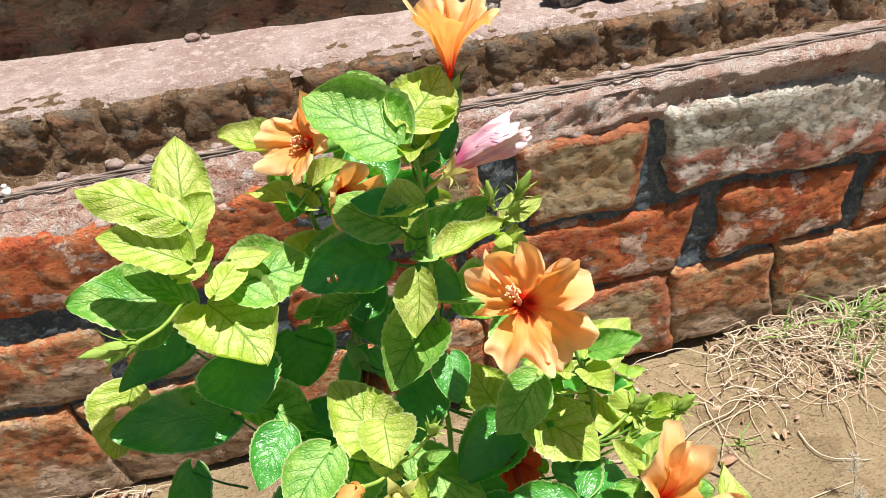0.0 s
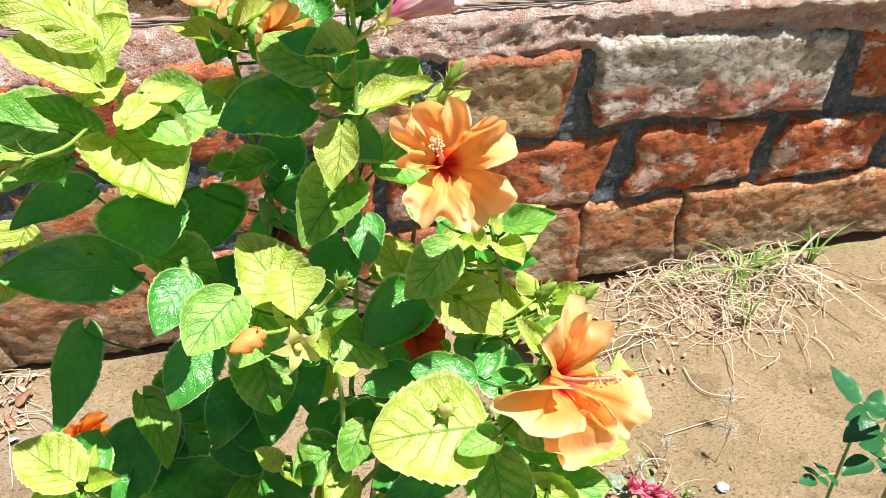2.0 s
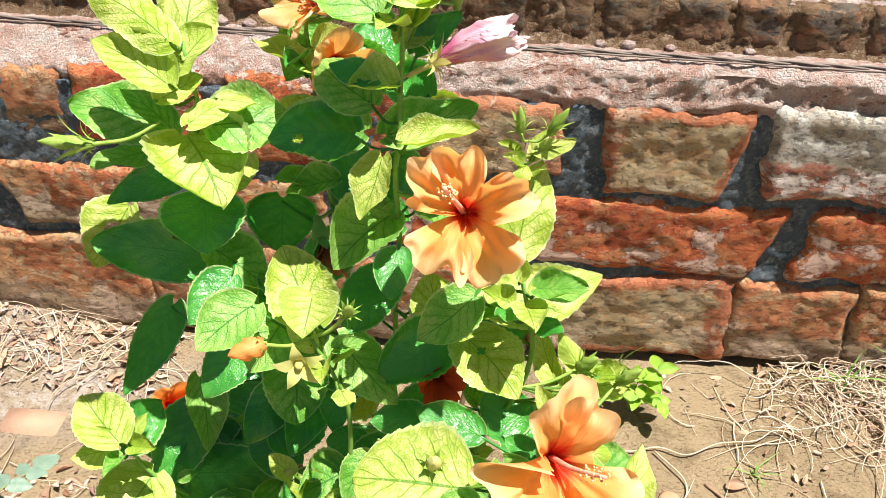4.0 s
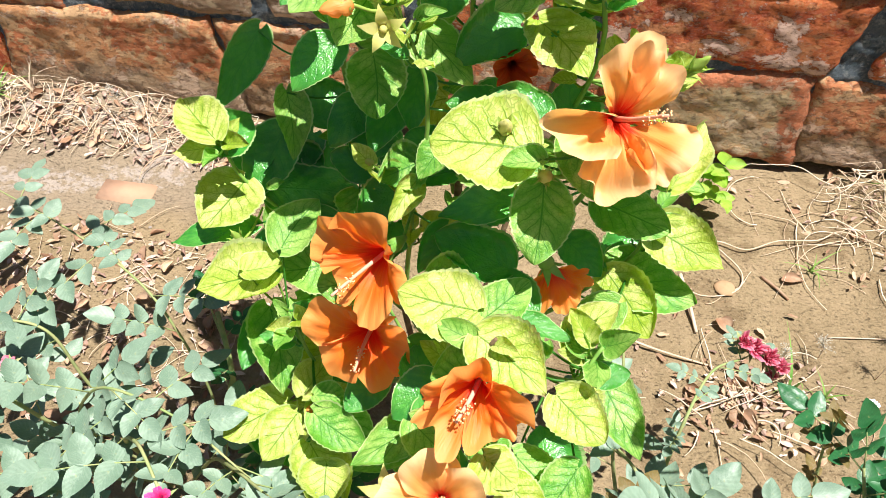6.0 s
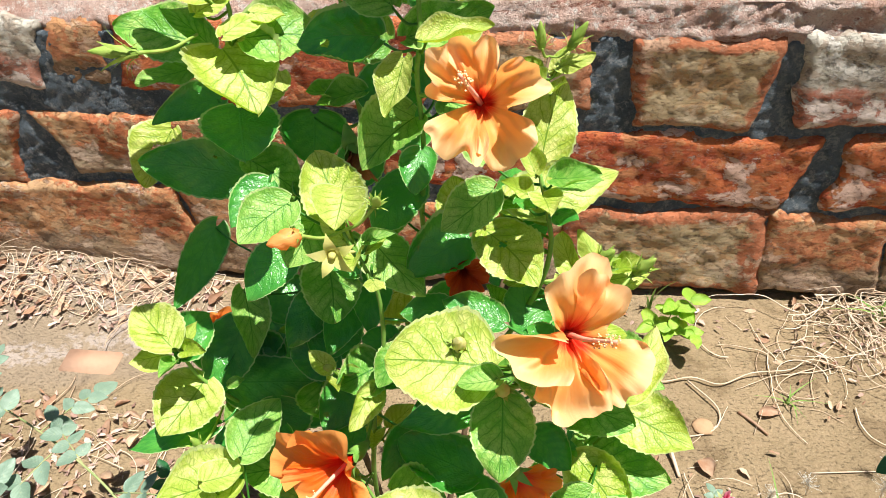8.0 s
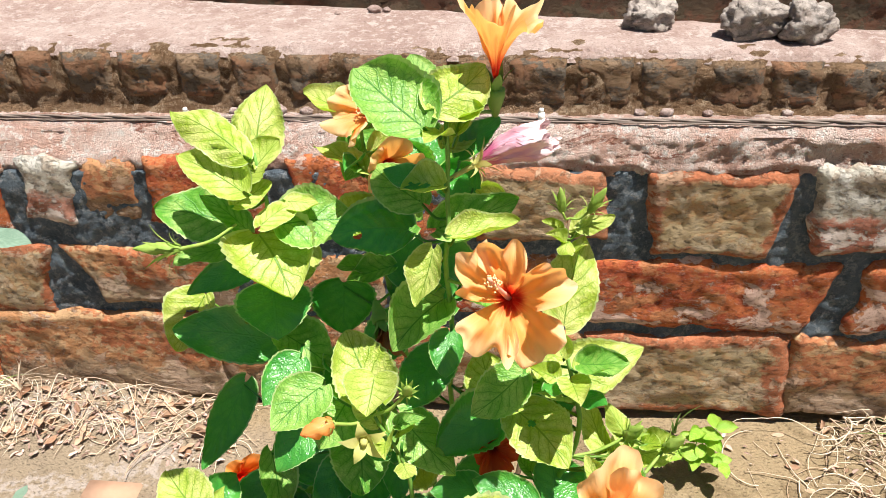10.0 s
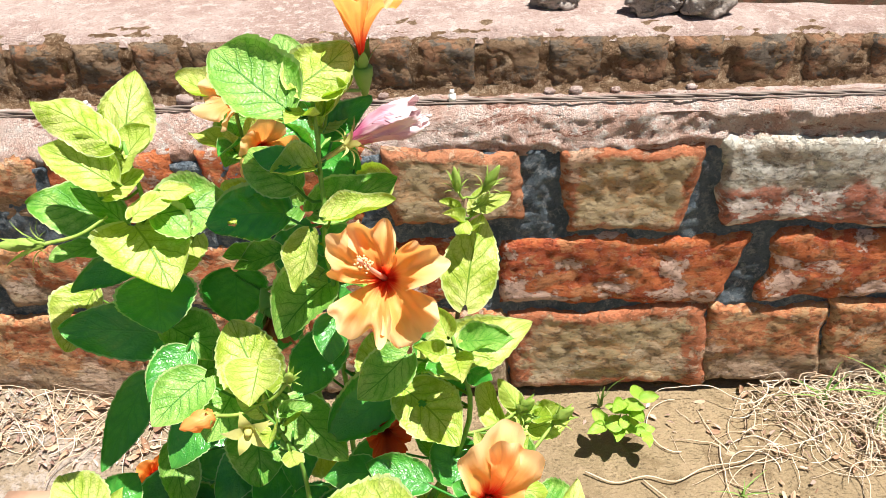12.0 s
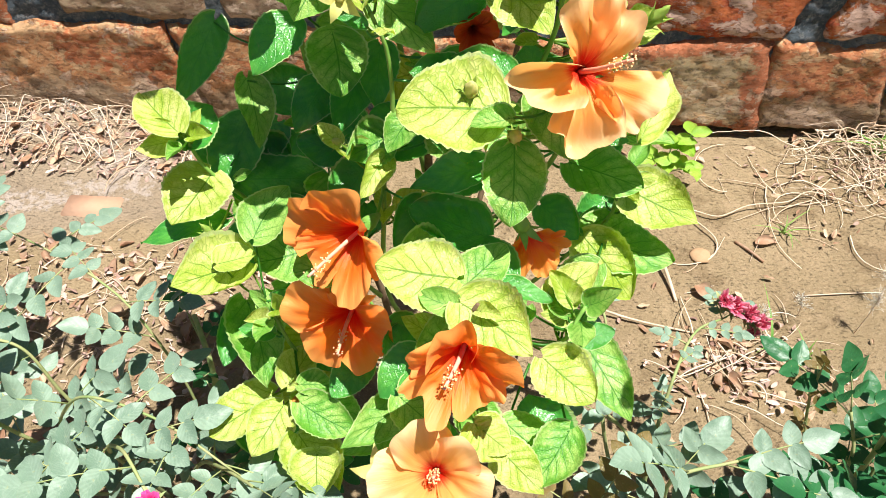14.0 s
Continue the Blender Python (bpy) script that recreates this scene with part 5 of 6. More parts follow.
def wilted_flower(foot, way, length, label):
    """A flower past its time: the petals rolled together and creased, with a blunt ragged end, in a curled calyx."""
    a, e, f = axes(way)
    foot = Vector(foot)
    hull = part("flower", joined([sepals(foot - a * 0.006, a, e, f, 0.026, 0.005, 6, 30, 0.2), sepals(foot - a * 0.008, a, e, f, 0.018, 0.0025, 8, 75, 0.7),
                                  tube(smooth_line([nearest(foot), foot - a * 0.03, foot], 5), 0.0018, 0.003, 6)]), CALYX_PALE, hibiscus, label)
    for k, (grow, turn_by, reach, seed) in enumerate(((1.0, 0.0, 1.0, 3.0), (0.80, 1.3, 1.06, 8.0), (0.55, 2.6, 0.95, 13.0))):
        def place(u, v):
            ang = 2 * math.pi * v * 0.86 + turn_by + 1.1 * u + 0.25 * rough((u * 1.5, math.cos(6.28 * v), math.sin(6.28 * v)), 2.0, seed)
            r = (0.004 + 0.017 * u**0.75) * grow * (1 - 0.30 * max(0.0, u - 0.7) / 0.3)
            crease = 0.18 * math.sin(5 * ang - 2 * u) + 0.11 * math.sin(11 * ang + 3 * u + seed) + 0.05 * math.sin(23 * ang)
            r *= 1 + u * crease
            h = length * reach * u * (1 + 0.06 * u * math.sin(3 * ang + seed) + 0.035 * u * math.sin(9 * ang))
            return foot + a * h + e * (r * math.cos(ang)) + f * (r * math.sin(ang)) - Vector((0, 0, 0.010 * u * u))

        part("petal", sheet(22, 90, place), PETAL_PINK, hull)


wilted_flower((0.503, 0.533, 1.294), (0.80, -0.02, 0.50), 0.070, "wilted pale pink hibiscus flower rolled up")


def bud(at, way, length, girth, material, label, points=6, lean=9):
    """A closed bud on its stalk, held by narrow sepals, some of them loose."""
    a, e, f = axes(way)
    at = Vector(at)
    body = tube([at + a * length * t for t in (0, 0.1, 0.22, 0.36, 0.5, 0.64, 0.78, 0.9, 1.0)], 0, 0, 10,
                lambda t: 0.8 * girth * max(0.06, math.sin(math.pi * (0.15 + 0.85 * t)) ** 0.75 * (1 - 0.25 * t)))
    ridged = [p + (p - at - a * (p - at).dot(a)) * (0.16 if (k + k // 10) % 3 else -0.20) for k, p in enumerate(body[0])]
    body = (ridged, body[1], [(0.42 + 0.035 * (k // 10), 0.1 * (k % 10)) for k in range(len(ridged))])
    root = nearest(at)
    if (root - at).length > 0.07:
        root = at + (root - at).normalized() * 0.07
    geos = [sepals(at, a, e, f, length * (0.80 if material in (BUD_GREEN, CALYX_PALE) else 0.45), girth * 0.42, 5, lean + 8, 0.4), sepals(at - a * 0.002, a, e, f, length * 0.55, girth * 0.16, points, lean + 38, 0.9),
            tube(smooth_line([root, (root + at) * 0.5 - Vector((0, 0, 0.006)), at], 5), 0.0016, 0.0020, 6)]
    ob = part("bud", joined(geos), BUD_GREEN, hibiscus, label)
    part("bud_tip", body, material, ob)

bud((0.366, 0.392, 1.090), (-0.80, -0.50, 0.05), 0.032, 0.0125, PETAL_PALE, "plump half opened orange hibiscus bud")
bud((0.215, 0.480, 1.228), (-0.95, -0.15, 0.10), 0.044, 0.008, BUD_GREEN, "green bud with spreading sepals", 8, 20)
bud((0.515, 0.352, 0.990), (0.1, -0.4, 0.8), 0.026, 0.009, CALYX_PALE, "small pale green bud")
bud((0.558, 0.332, 0.955), (0.1, -0.6, 0.6), 0.024, 0.009, CALYX_PALE, "small pale green bud")
bud((0.594, 0.786, 1.085), (-0.1, -0.1, 1.0), 0.040, 0.008, BUD_GREEN, "narrow green bud")
bud((0.630, 0.787, 1.085), (0.45, -0.1, 0.9), 0.044, 0.009, BUD_GREEN, "narrow green bud")
bud((0.655, 0.480, 0.990), (0.4, -0.3, 0.8), 0.034, 0.009, BUD_GREEN, "green bud")
bud((0.690, 0.455, 1.000), (0.5, -0.2, 0.8), 0.034, 0.008, BUD_GREEN, "green bud")
bud((0.276, 0.285, 0.515), (0.1, -0.7, 0.6), 0.028, 0.010, PETAL_PALE, "pale orange bud")
bud((0.272, 0.352, 0.640), (-0.1, -0.7, 0.6), 0.030, 0.010, PETAL, "orange bud")
bud((0.172, 0.412, 0.705), (-0.2, -0.2, 0.9), 0.030, 0.007, BUD_GREEN, "small green bud")
bud((0.360, 0.430, 0.855), (-0.2, -0.5, 0.6), 0.022, 0.008, CALYX_PALE, "small pale bud")
bud((0.624, 0.284, 0.780), (0.2, -0.5, 0.7), 0.030, 0.010, BUD_GREEN, "plump green bud")
bud((0.655, 0.250, 0.745), (0.5, -0.5, 0.4), 0.024, 0.007, BUD_GREEN, "small green bud", 6)
bud((0.435, 0.415, 1.110), (0.2, -0.4, 0.7), 0.022, 0.006, BUD_GREEN, "small green bud")


def star_calyx(at, way, size, label):
    """An empty calyx, opened like a star after the petals have dropped."""
    a, e, f = axes(way)
    at = Vector(at)
    geos = [sepals(at, a, e, f, size, size * 0.34, 5, 58, 0.3), tube([at, at + a * size * 0.25, at + a * size * 0.4], 0, 0, 8, lambda t: size * 0.2 * math.cos(t))]
    root = nearest(at)
    if (root - at).length > 0.1:
        root = at + (root - at).normalized() * 0.1
    geos.append(tube(smooth_line([root, (root + at) * 0.5, at], 4), 0.0016, 0.002, 6))
    part("calyx", joined(geos), CALYX_PALE, hibiscus, label)


star_calyx((0.393, 0.395, 1.066), (0.15, -0.80, 0.25), 0.022, "empty pale yellow star-shaped calyx")
star_calyx((0.430, 0.120, 0.660), (-0.1, -0.7, 0.6), 0.034, "empty pale calyx")

# ---- rose bushes ----


def leaflet_mesh(name, material, seed):
    geo = blade(1.0, 0.58, 0.16, seed, 0.05, 22, 0.02, 6, 0.35)
    me = bpy.data.meshes.new(name)
    me.from_pydata([tuple(v) for v in geo[0]], [], geo[1])
    layer = me.uv_layers.new(name="UVMap")
    index = np.empty(len(me.loops), dtype=np.int32)
    me.loops.foreach_get("vertex_index", index)
    layer.data.foreach_set("uv", np.array(geo[2], dtype=np.float32)[index].ravel())
    me.polygons.foreach_set("use_smooth", [True] * len(me.polygons))
    me.materials.append(material)
    return me


ROSE_SHAPES = {m.name: [leaflet_mesh("leaflet", m, 900 + k) for k in range(4)] for m in (ROSE_LEAF, ROSE_DARK, ROSE_RED)}


def rose_leaf(bush, foot, way, size, pairs, material, rng):
    """A compound leaf: a thin rib with pairs of leaflets and one at its end."""
    foot, way = Vector(foot), Vector(way).normalized()
    side = way.cross(Vector((0, 0, 1)))
    side = side.normalized() if side.length > 0.05 else Vector((1, 0, 0))
    up = side.cross(way).normalized()
    if up.z < 0:
        up = -up
    length = size * (0.55 + 0.62 * pairs)
    line = [foot + way * length * t - Vector((0, 0, 0.18 * length * t * t)) for t in (0, 0.25, 0.5, 0.75, 1.0)]
    rib = part("leaf", tube(line, 0.0013, 0.0008, 5), CANE, bush)

    def put(at, out, big):
        out = out.normalized()
        n = (up + Vector((rng.uniform(-0.35, 0.35), rng.uniform(-0.45, 0.15), rng.uniform(-0.1, 0.2)))).normalized()
        n = (n - out * n.dot(out)).normalized()
        ob = new("leaflet", rng.choice(ROSE_SHAPES[material.name]))
        m = Matrix((out, n.cross(out), n)).transposed().to_4x4()
        ob.matrix_world = Matrix.Translation(at) @ m @ Matrix.Diagonal((big, big, big, 1))
        ob.parent = rib

    put(line[-1], way - Vector((0, 0, 0.3)), size * rng.uniform(0.92, 1.05))
    for k in range(pairs):
        t = 1 - (k + 0.45) / (pairs + 0.35)
        at = line[0].lerp(line[-1], t) - Vector((0, 0, 0.18 * length * (t * t - t)))
        for s in (-1, 1):
            put(at, side * s + way * rng.uniform(0.25, 0.6) + Vector((0, 0, rng.uniform(-0.25, 0.15))), size * rng.uniform(0.68, 0.90))


def rose_cane(bush, points, r0, r1, gap, size, material, seed, skip=0.1, pairs=(2, 3), tip=True):
    """A cane with compound leaves set round it, one after another."""
    rng = random.Random(seed)
    line = smooth_line(points, 10)
    part("cane", tube(line, r0, r1, 7), CANE, bush)
    run, last, turn_at = 0.0, 0.0, rng.uniform(0, 6)
    total = sum((b - a).length for a, b in zip(line, line[1:]))
    for a, b in zip(line, line[1:]):
        run += (b - a).length
        if run - last < gap or run < skip * total:
            continue
        last = run
        turn_at += 2.4 + rng.uniform(-0.4, 0.4)
        way = Vector((math.cos(turn_at), math.sin(turn_at), rng.uniform(0.0, 0.5))) + (b - a).normalized() * 0.5
        rose_leaf(bush, b, way, size * rng.uniform(0.85, 1.15), rng.choice(pairs), material, rng)
    if tip:
        rose_leaf(bush, line[-1], (line[-1] - line[-4]) + Vector((0, 0, 0.01)), size, 2, material, rng)


def rose_bloom(bush, at, way, radius, material, label, seed, rings=((5, 20), (5, 45), (5, 70)), ruffle=1.0):
    """A rose: rings of cupped petals on a small green hip."""
    a, e, f = axes(way)
    at = Vector(at)
    heart = part("flower", joined([tube([at - a * 0.02, at - a * 0.008, at], 0, 0, 8, lambda t: 0.002 + 0.006 * t), sepals(at - a * 0.004, a, e, f, radius * 0.8, 0.004, 5, 55)]), CANE, bush, label)
    for r, (count, open_by) in enumerate(rings):
        for k in range(count):
            part("petal", petal(at, a, e, f, radius * (0.7 + 0.15 * r), 2 * math.pi * (k + 0.5 * r) / count, open_by, seed * 31 + 7 * r + k, ruffle, 8, 0.75), material, heart)


left_rose = thing("rose_bush", (-0.10, 0.38, 0.0), "low rose bush with dull blue-green leaves and small pink blooms", "shrub", "rose bushes")
rose_cane(left_rose, [(-0.02, 0.42, 0.0), (0.0, 0.44, 0.22), (-0.04, 0.47, 0.41), (-0.13, 0.53, 0.45), (-0.32, 0.645, 0.41), (-0.56, 0.77, 0.36)], 0.0030, 0.0016, 0.068, 0.052, ROSE_LEAF, 1, 0.36)
rose_cane(left_rose, [(-0.10, 0.36, 0.0), (-0.16, 0.31, 0.28), (-0.05, 0.282, 0.49), (0.08, 0.25, 0.50), (0.19, 0.20, 0.46)], 0.0030, 0.0016, 0.066, 0.052, ROSE_LEAF, 2, 0.3)
rose_cane(left_rose, [(-0.12, 0.34, 0.0), (-0.18, 0.28, 0.35), (-0.24, 0.27, 0.50), (-0.34, 0.30, 0.52)], 0.004, 0.002, 0.066, 0.052, ROSE_LEAF, 3, 0.35)
rose_cane(left_rose, [(-0.08, 0.34, 0.0), (-0.05, 0.27, 0.34), (0.05, 0.20, 0.50), (0.11, 0.135, 0.50)], 0.004, 0.002, 0.066, 0.052, ROSE_LEAF, 4, 0.3)
rose_cane(left_rose, [(-0.10, 0.34, 0.0), (-0.12, 0.24, 0.30), (-0.10, 0.17, 0.44), (-0.02, 0.12, 0.46)], 0.004, 0.002, 0.066, 0.052, ROSE_LEAF, 5, 0.3)
rose_cane(left_rose, [(-0.06, 0.36, 0.0), (0.06, 0.30, 0.25), (0.16, 0.22, 0.42), (0.24, 0.16, 0.50)], 0.004, 0.002, 0.070, 0.050, ROSE_LEAF, 6, 0.3)
rose_cane(left_rose, [(-0.12, 0.40, 0.0), (-0.20, 0.40, 0.25), (-0.24, 0.42, 0.40), (-0.34, 0.42, 0.42)], 0.004, 0.002, 0.066, 0.050, ROSE_LEAF, 7, 0.3)
rose_cane(left_rose, [(-0.04, 0.42, 0.0), (0.02, 0.44, 0.18), (0.05, 0.46, 0.30), (0.01, 0.52, 0.36)], 0.004, 0.002, 0.05, 0.034, ROSE_DARK, 8, 0.3)
rose_cane(left_rose, [(-0.16, 0.34, 0.0), (-0.28, 0.26, 0.20), (-0.36, 0.22, 0.38), (-0.40, 0.16, 0.44)], 0.004, 0.002, 0.066, 0.052, ROSE_LEAF, 9, 0.3)
rose_cane(left_rose, [(0.0, 0.36, 0.0), (0.10, 0.34, 0.20), (0.20, 0.26, 0.33), (0.30, 0.18, 0.40)], 0.004, 0.002, 0.045, 0.034, ROSE_DARK, 10, 0.3)
part("cut_cane", tube(smooth_line([(0.02, 0.44, 0.0), (0.045, 0.445, 0.22), (0.055, 0.455, 0.33), (0.02, 0.52, 0.37)], 6), 0.006, 0.0045, 8), CANE, left_rose)
rose_bloom(left_rose, (0.12, 0.125, 0.515), (0.1, -0.3, 1), 0.026, ROSE_PINK, "small pink rose", 1)
rose_bloom(left_rose, (-0.19, 0.295, 0.50), (0, -0.3, 1), 0.020, ROSE_FADED, "small faded pink rose", 2)

tall_rose = thing("rose_bush", (-1.25, 0.25, 0.0), "slender tall rose shoot with blue-green leaves", "shrub", "rose bushes")
rose_cane(tall_rose, [(-1.25, 0.25, 0.0), (-1.05, 0.32, 0.60), (-0.68, 0.46, 1.03), (-0.30, 0.53, 1.21), (-0.155, 0.55, 1.20)], 0.0045, 0.0018, 0.07, 0.055, ROSE_LEAF, 21, 0.72)

right_rose = thing("rose_bush", (0.85, 0.30, 0.0), "rose bush with grey-green leaves and a faded red bloom", "shrub", "rose bushes")
rose_cane(right_rose, [(0.82, 0.32, 0.0), (0.81, 0.36, 0.25), (0.82, 0.40, 0.41), (0.87, 0.50, 0.40), (0.93, 0.545, 0.385)], 0.004, 0.0016, 0.045, 0.024, ROSE_LEAF, 11, 0.45)
rose_cane(right_rose, [(0.80, 0.30, 0.0), (0.76, 0.29, 0.30), (0.74, 0.27, 0.46), (0.70, 0.33, 0.45)], 0.004, 0.002, 0.056, 0.047, ROSE_LEAF, 12, 0.4, (1, 2))
rose_cane(right_rose, [(0.84, 0.28, 0.0), (0.80, 0.22, 0.32), (0.78, 0.20, 0.50), (0.86, 0.22, 0.52)], 0.004, 0.002, 0.045, 0.050, ROSE_LEAF, 13, 0.4)
rose_cane(right_rose, [(0.80, 0.34, 0.0), (0.74, 0.42, 0.22), (0.735, 0.52, 0.36), (0.72, 0.56, 0.40)], 0.004, 0.002, 0.056, 0.047, ROSE_LEAF, 14, 0.45, (1, 2))
rose_cane(right_rose, [(0.84, 0.26, 0.0), (0.70, 0.20, 0.34), (0.66, 0.16, 0.48), (0.70, 0.12, 0.52)], 0.004, 0.002, 0.04, 0.038, ROSE_RED, 15, 0.5)
for dx, dy, dz, r, seed in ((-0.030, 0.008, 0.016, 0.024, 6), (-0.012, 0.004, 0.004, 0.028, 3), (0.010, -0.004, -0.004, 0.028, 5), (0.030, -0.010, -0.016, 0.024, 7), (0.026, -0.016, -0.036, 0.016, 8)):
    rose_bloom(right_rose, (0.950 + dx, 0.552 + dy, 0.392 + dz), (0.2 + 4 * dx, -0.45, 0.8), r, ROSE_FADED, "faded crinkled crimson rose", seed, ((6, 10), (7, 26), (9, 48)), 2.2)

dark_rose = thing("rose_bush", (1.08, 0.28, 0.0), "rose bush with glossy dark green leaves and a magenta bloom", "shrub", "rose bushes")
rose_cane(dark_rose, [(1.08, 0.28, 0.0), (1.06, 0.28, 0.24), (1.05, 0.28, 0.42), (1.03, 0.31, 0.50)], 0.0045, 0.002, 0.034, 0.046, ROSE_DARK, 16, 0.4)
rose_cane(dark_rose, [(1.10, 0.26, 0.0), (1.09, 0.22, 0.26), (1.10, 0.22, 0.46), (1.06, 0.22, 0.54)], 0.0045, 0.002, 0.034, 0.046, ROSE_DARK, 17, 0.4)
rose_cane(dark_rose, [(1.08, 0.24, 0.0), (1.04, 0.20, 0.34), (1.02, 0.17, 0.50), (1.00, 0.14, 0.54)], 0.0045, 0.002, 0.036, 0.044, ROSE_DARK, 18, 0.4)
rose_cane(dark_rose, [(1.06, 0.22, 0.0), (1.00, 0.20, 0.22), (0.95, 0.19, 0.36), (0.90, 0.17, 0.40)], 0.0045, 0.002, 0.036, 0.044, ROSE_DARK, 25, 0.3)
rose_cane(dark_rose, [(1.12, 0.22, 0.0), (1.12, 0.16, 0.22), (1.10, 0.12, 0.38), (1.06, 0.09, 0.44)], 0.0045, 0.002, 0.034, 0.046, ROSE_DARK, 26, 0.3)
rose_cane(dark_rose, [(1.14, 0.28, 0.0), (1.20, 0.28, 0.24), (1.21, 0.27, 0.40), (1.18, 0.24, 0.46)], 0.0045, 0.002, 0.034, 0.046, ROSE_DARK, 27, 0.3)
rose_cane(dark_rose, [(1.12, 0.30, 0.0), (1.15, 0.33, 0.24), (1.15, 0.36, 0.38)], 0.004, 0.002, 0.04, 0.044, ROSE_DARK, 19, 0.4)
rose_cane(dark_rose, [(1.08, 0.28, 0.0), (1.06, 0.27, 0.50), (0.99, 0.25, 0.85), (0.890, 0.228, 1.080)], 0.0045, 0.0022, 0.2, 0.040, ROSE_DARK, 20, 0.80, (1, 2), False)
rose_leaf(dark_rose, (0.935, 0.243, 1.015), (-1, -0.10, 0.0), 0.036, 1, ROSE_DARK, random.Random(4))
rose_leaf(dark_rose, (0.995, 0.260, 0.90), (-1, 0.0, 0.1), 0.034, 1, ROSE_DARK, random.Random(5))
rose_cane(dark_rose, [(1.06, 0.34, 0.2), (1.01, 0.36, 0.42), (0.985, 0.345, 0.54)], 0.003, 0.0016, 0.03, 0.022, ROSE_RED, 22, 0.4, (1, 2))
rose_bloom(dark_rose, (0.893, 0.230, 1.085), (-0.10, -0.35, 1.0), 0.040, ROSE_PINK, "large cupped magenta rose", 4, ((3, 4), (4, 14), (5, 30), (6, 52)), 0.6)
rose_cane(dark_rose, [(1.10, 0.32, 0.0), (1.13, 0.36, 0.35), (1.12, 0.385, 0.60), (1.105, 0.39, 0.735)], 0.004, 0.002, 0.16, 0.034, ROSE_DARK, 24, 0.6, (1, 2), False)
rose_bloom(dark_rose, (1.103, 0.388, 0.745), (-0.4, -0.4, 0.6), 0.026, ROSE_PINK, "small magenta rose among dark leaves", 8, ((3, 5), (4, 20), (5, 45)), 0.8)

# ---- ledge: cable, clips, loose rocks ----


def cable_y(x):
    return 1.540 - 0.026 * x - 0.008 * x * x + 0.004 * math.sin(5 * x)


cable = thing("cable", (0.4, cable_y(0.4), 0.88), "thin brown twisted cable lying along the dusty ledge", "cable")
for k, (r, lift) in enumerate(((0.0028, 0.002), (0.0028, 0.002), (0.0022, 0.0))):
    line = []
    for i in range(400):
        x = -1.9 + 4.9 * i / 399
        a = x * 38 + k * math.pi
        tw = 0.0022 if k < 2 else 0.0
        line.append(Vector((x, cable_y(x) + tw * math.cos(a) - (0.012 if k == 2 else 0), 0.8785 + lift + tw * math.sin(a) + 0.0012 * math.sin(7 * x + k))))
    part("strand", tube(line, r, r, 6), CABLE, cable)


def box_geo(sx, sy, sz, bevel=0.15):
    """A box with its base at z = 0 and softened edges."""
    bm = bmesh.new()
    bmesh.ops.create_cube(bm, size=1.0, matrix=Matrix.Translation((0, 0, sz / 2)) @ Matrix.Diagonal((sx, sy, sz, 1)))
    bmesh.ops.bevel(bm, geom=bm.edges[:], offset=min(sx, sy, sz) * bevel, segments=2, affect="EDGES")
    bm.verts.index_update()
    geo = [v.co.copy() for v in bm.verts], [tuple(v.index for v in f.verts) for f in bm.faces]
    bm.free()
    return geo


def placed(geo, m):
    return ([m @ Vector(v) for v in geo[0]], *geo[1:])


for x in (0.578, -0.268):
    clip = joined([placed(box_geo(0.016, 0.016, 0.022), pose(x, cable_y(x) - 0.004, 0.876)), placed(box_geo(0.010, 0.008, 0.010), pose(x, cable_y(x) - 0.004, 0.897))])
    tagged(part("cable_clip", clip, CLIP), "small white plastic clip over the cable", "clip", "cable clips")


def lump(at, size, seed, jag=0.30, detail=14, material=ROCK, name="rock", scale=2.4):
    """A rough stone."""
    sx, sy, sz = size

    def place(u, v):
        th, ph = math.pi * u, 2 * math.pi * v
        d = Vector((math.sin(th) * math.cos(ph), math.sin(th) * math.sin(ph), math.cos(th)))
        r = 1 + jag * rough(d, scale, seed) + 0.35 * jag * rough(d, scale * 4, seed + 2)
        return Vector((at[0] + sx * d.x * r, at[1] + sy * d.y * r, at[2] + sz * (0.82 + d.z * r)))

    return part(name, sheet(detail, detail * 2, place)[:2], material)


for at, size, seed in (((0.832, 1.738, 1.008), (0.058, 0.045, 0.040), 3), ((1.050, 1.684, 1.004), (0.070, 0.050, 0.052), 8), ((1.162, 1.664, 1.002), (0.056, 0.050, 0.050), 15)):
    tagged(lump(at, size, seed, 0.34, 26, scale=1.5), "pale grey broken rock on the upper ledge", "rock", "rocks on the ledge")
for at, r, seed in (((0.155, 1.845, 1.030), 0.013, 1), ((0.185, 1.85, 1.030), 0.008, 2), ((0.06, 1.83, 1.030), 0.006, 3), ((-0.05, 1.86, 1.030), 0.007, 4), ((0.42, 1.560, 0.874), 0.010, 5),
                    ((-0.05, 1.573, 0.874), 0.016, 6), ((0.02, 1.571, 0.874), 0.012, 7), ((0.10, 1.569, 0.874), 0.014, 8), ((0.17, 1.567, 0.874), 0.010, 9), ((0.80, 1.551, 0.874), 0.010, 10),
                    ((0.86, 1.549, 0.874), 0.012, 11), ((0.95, 1.547, 0.874), 0.009, 12), ((1.12, 1.542, 0.874), 0.010, 13), ((-0.16, 1.576, 0.874), 0.011, 14)):
    tagged(lump(at, (r * 1.3, r, r * 0.8), seed, 0.35, 8, LEDGE, name="pebble"), "small dusty stone on the ledge", "stone", "stones on the ledge")

# ---- things on the ground ----
tagged(part("brick", placed(box_geo(0.150, 0.075, 0.05, 0.10), pose(-0.535, 1.117, -0.041, 1, 0.5, -1)), BRICK), "worn orange brick sunk in the mud", "brick")


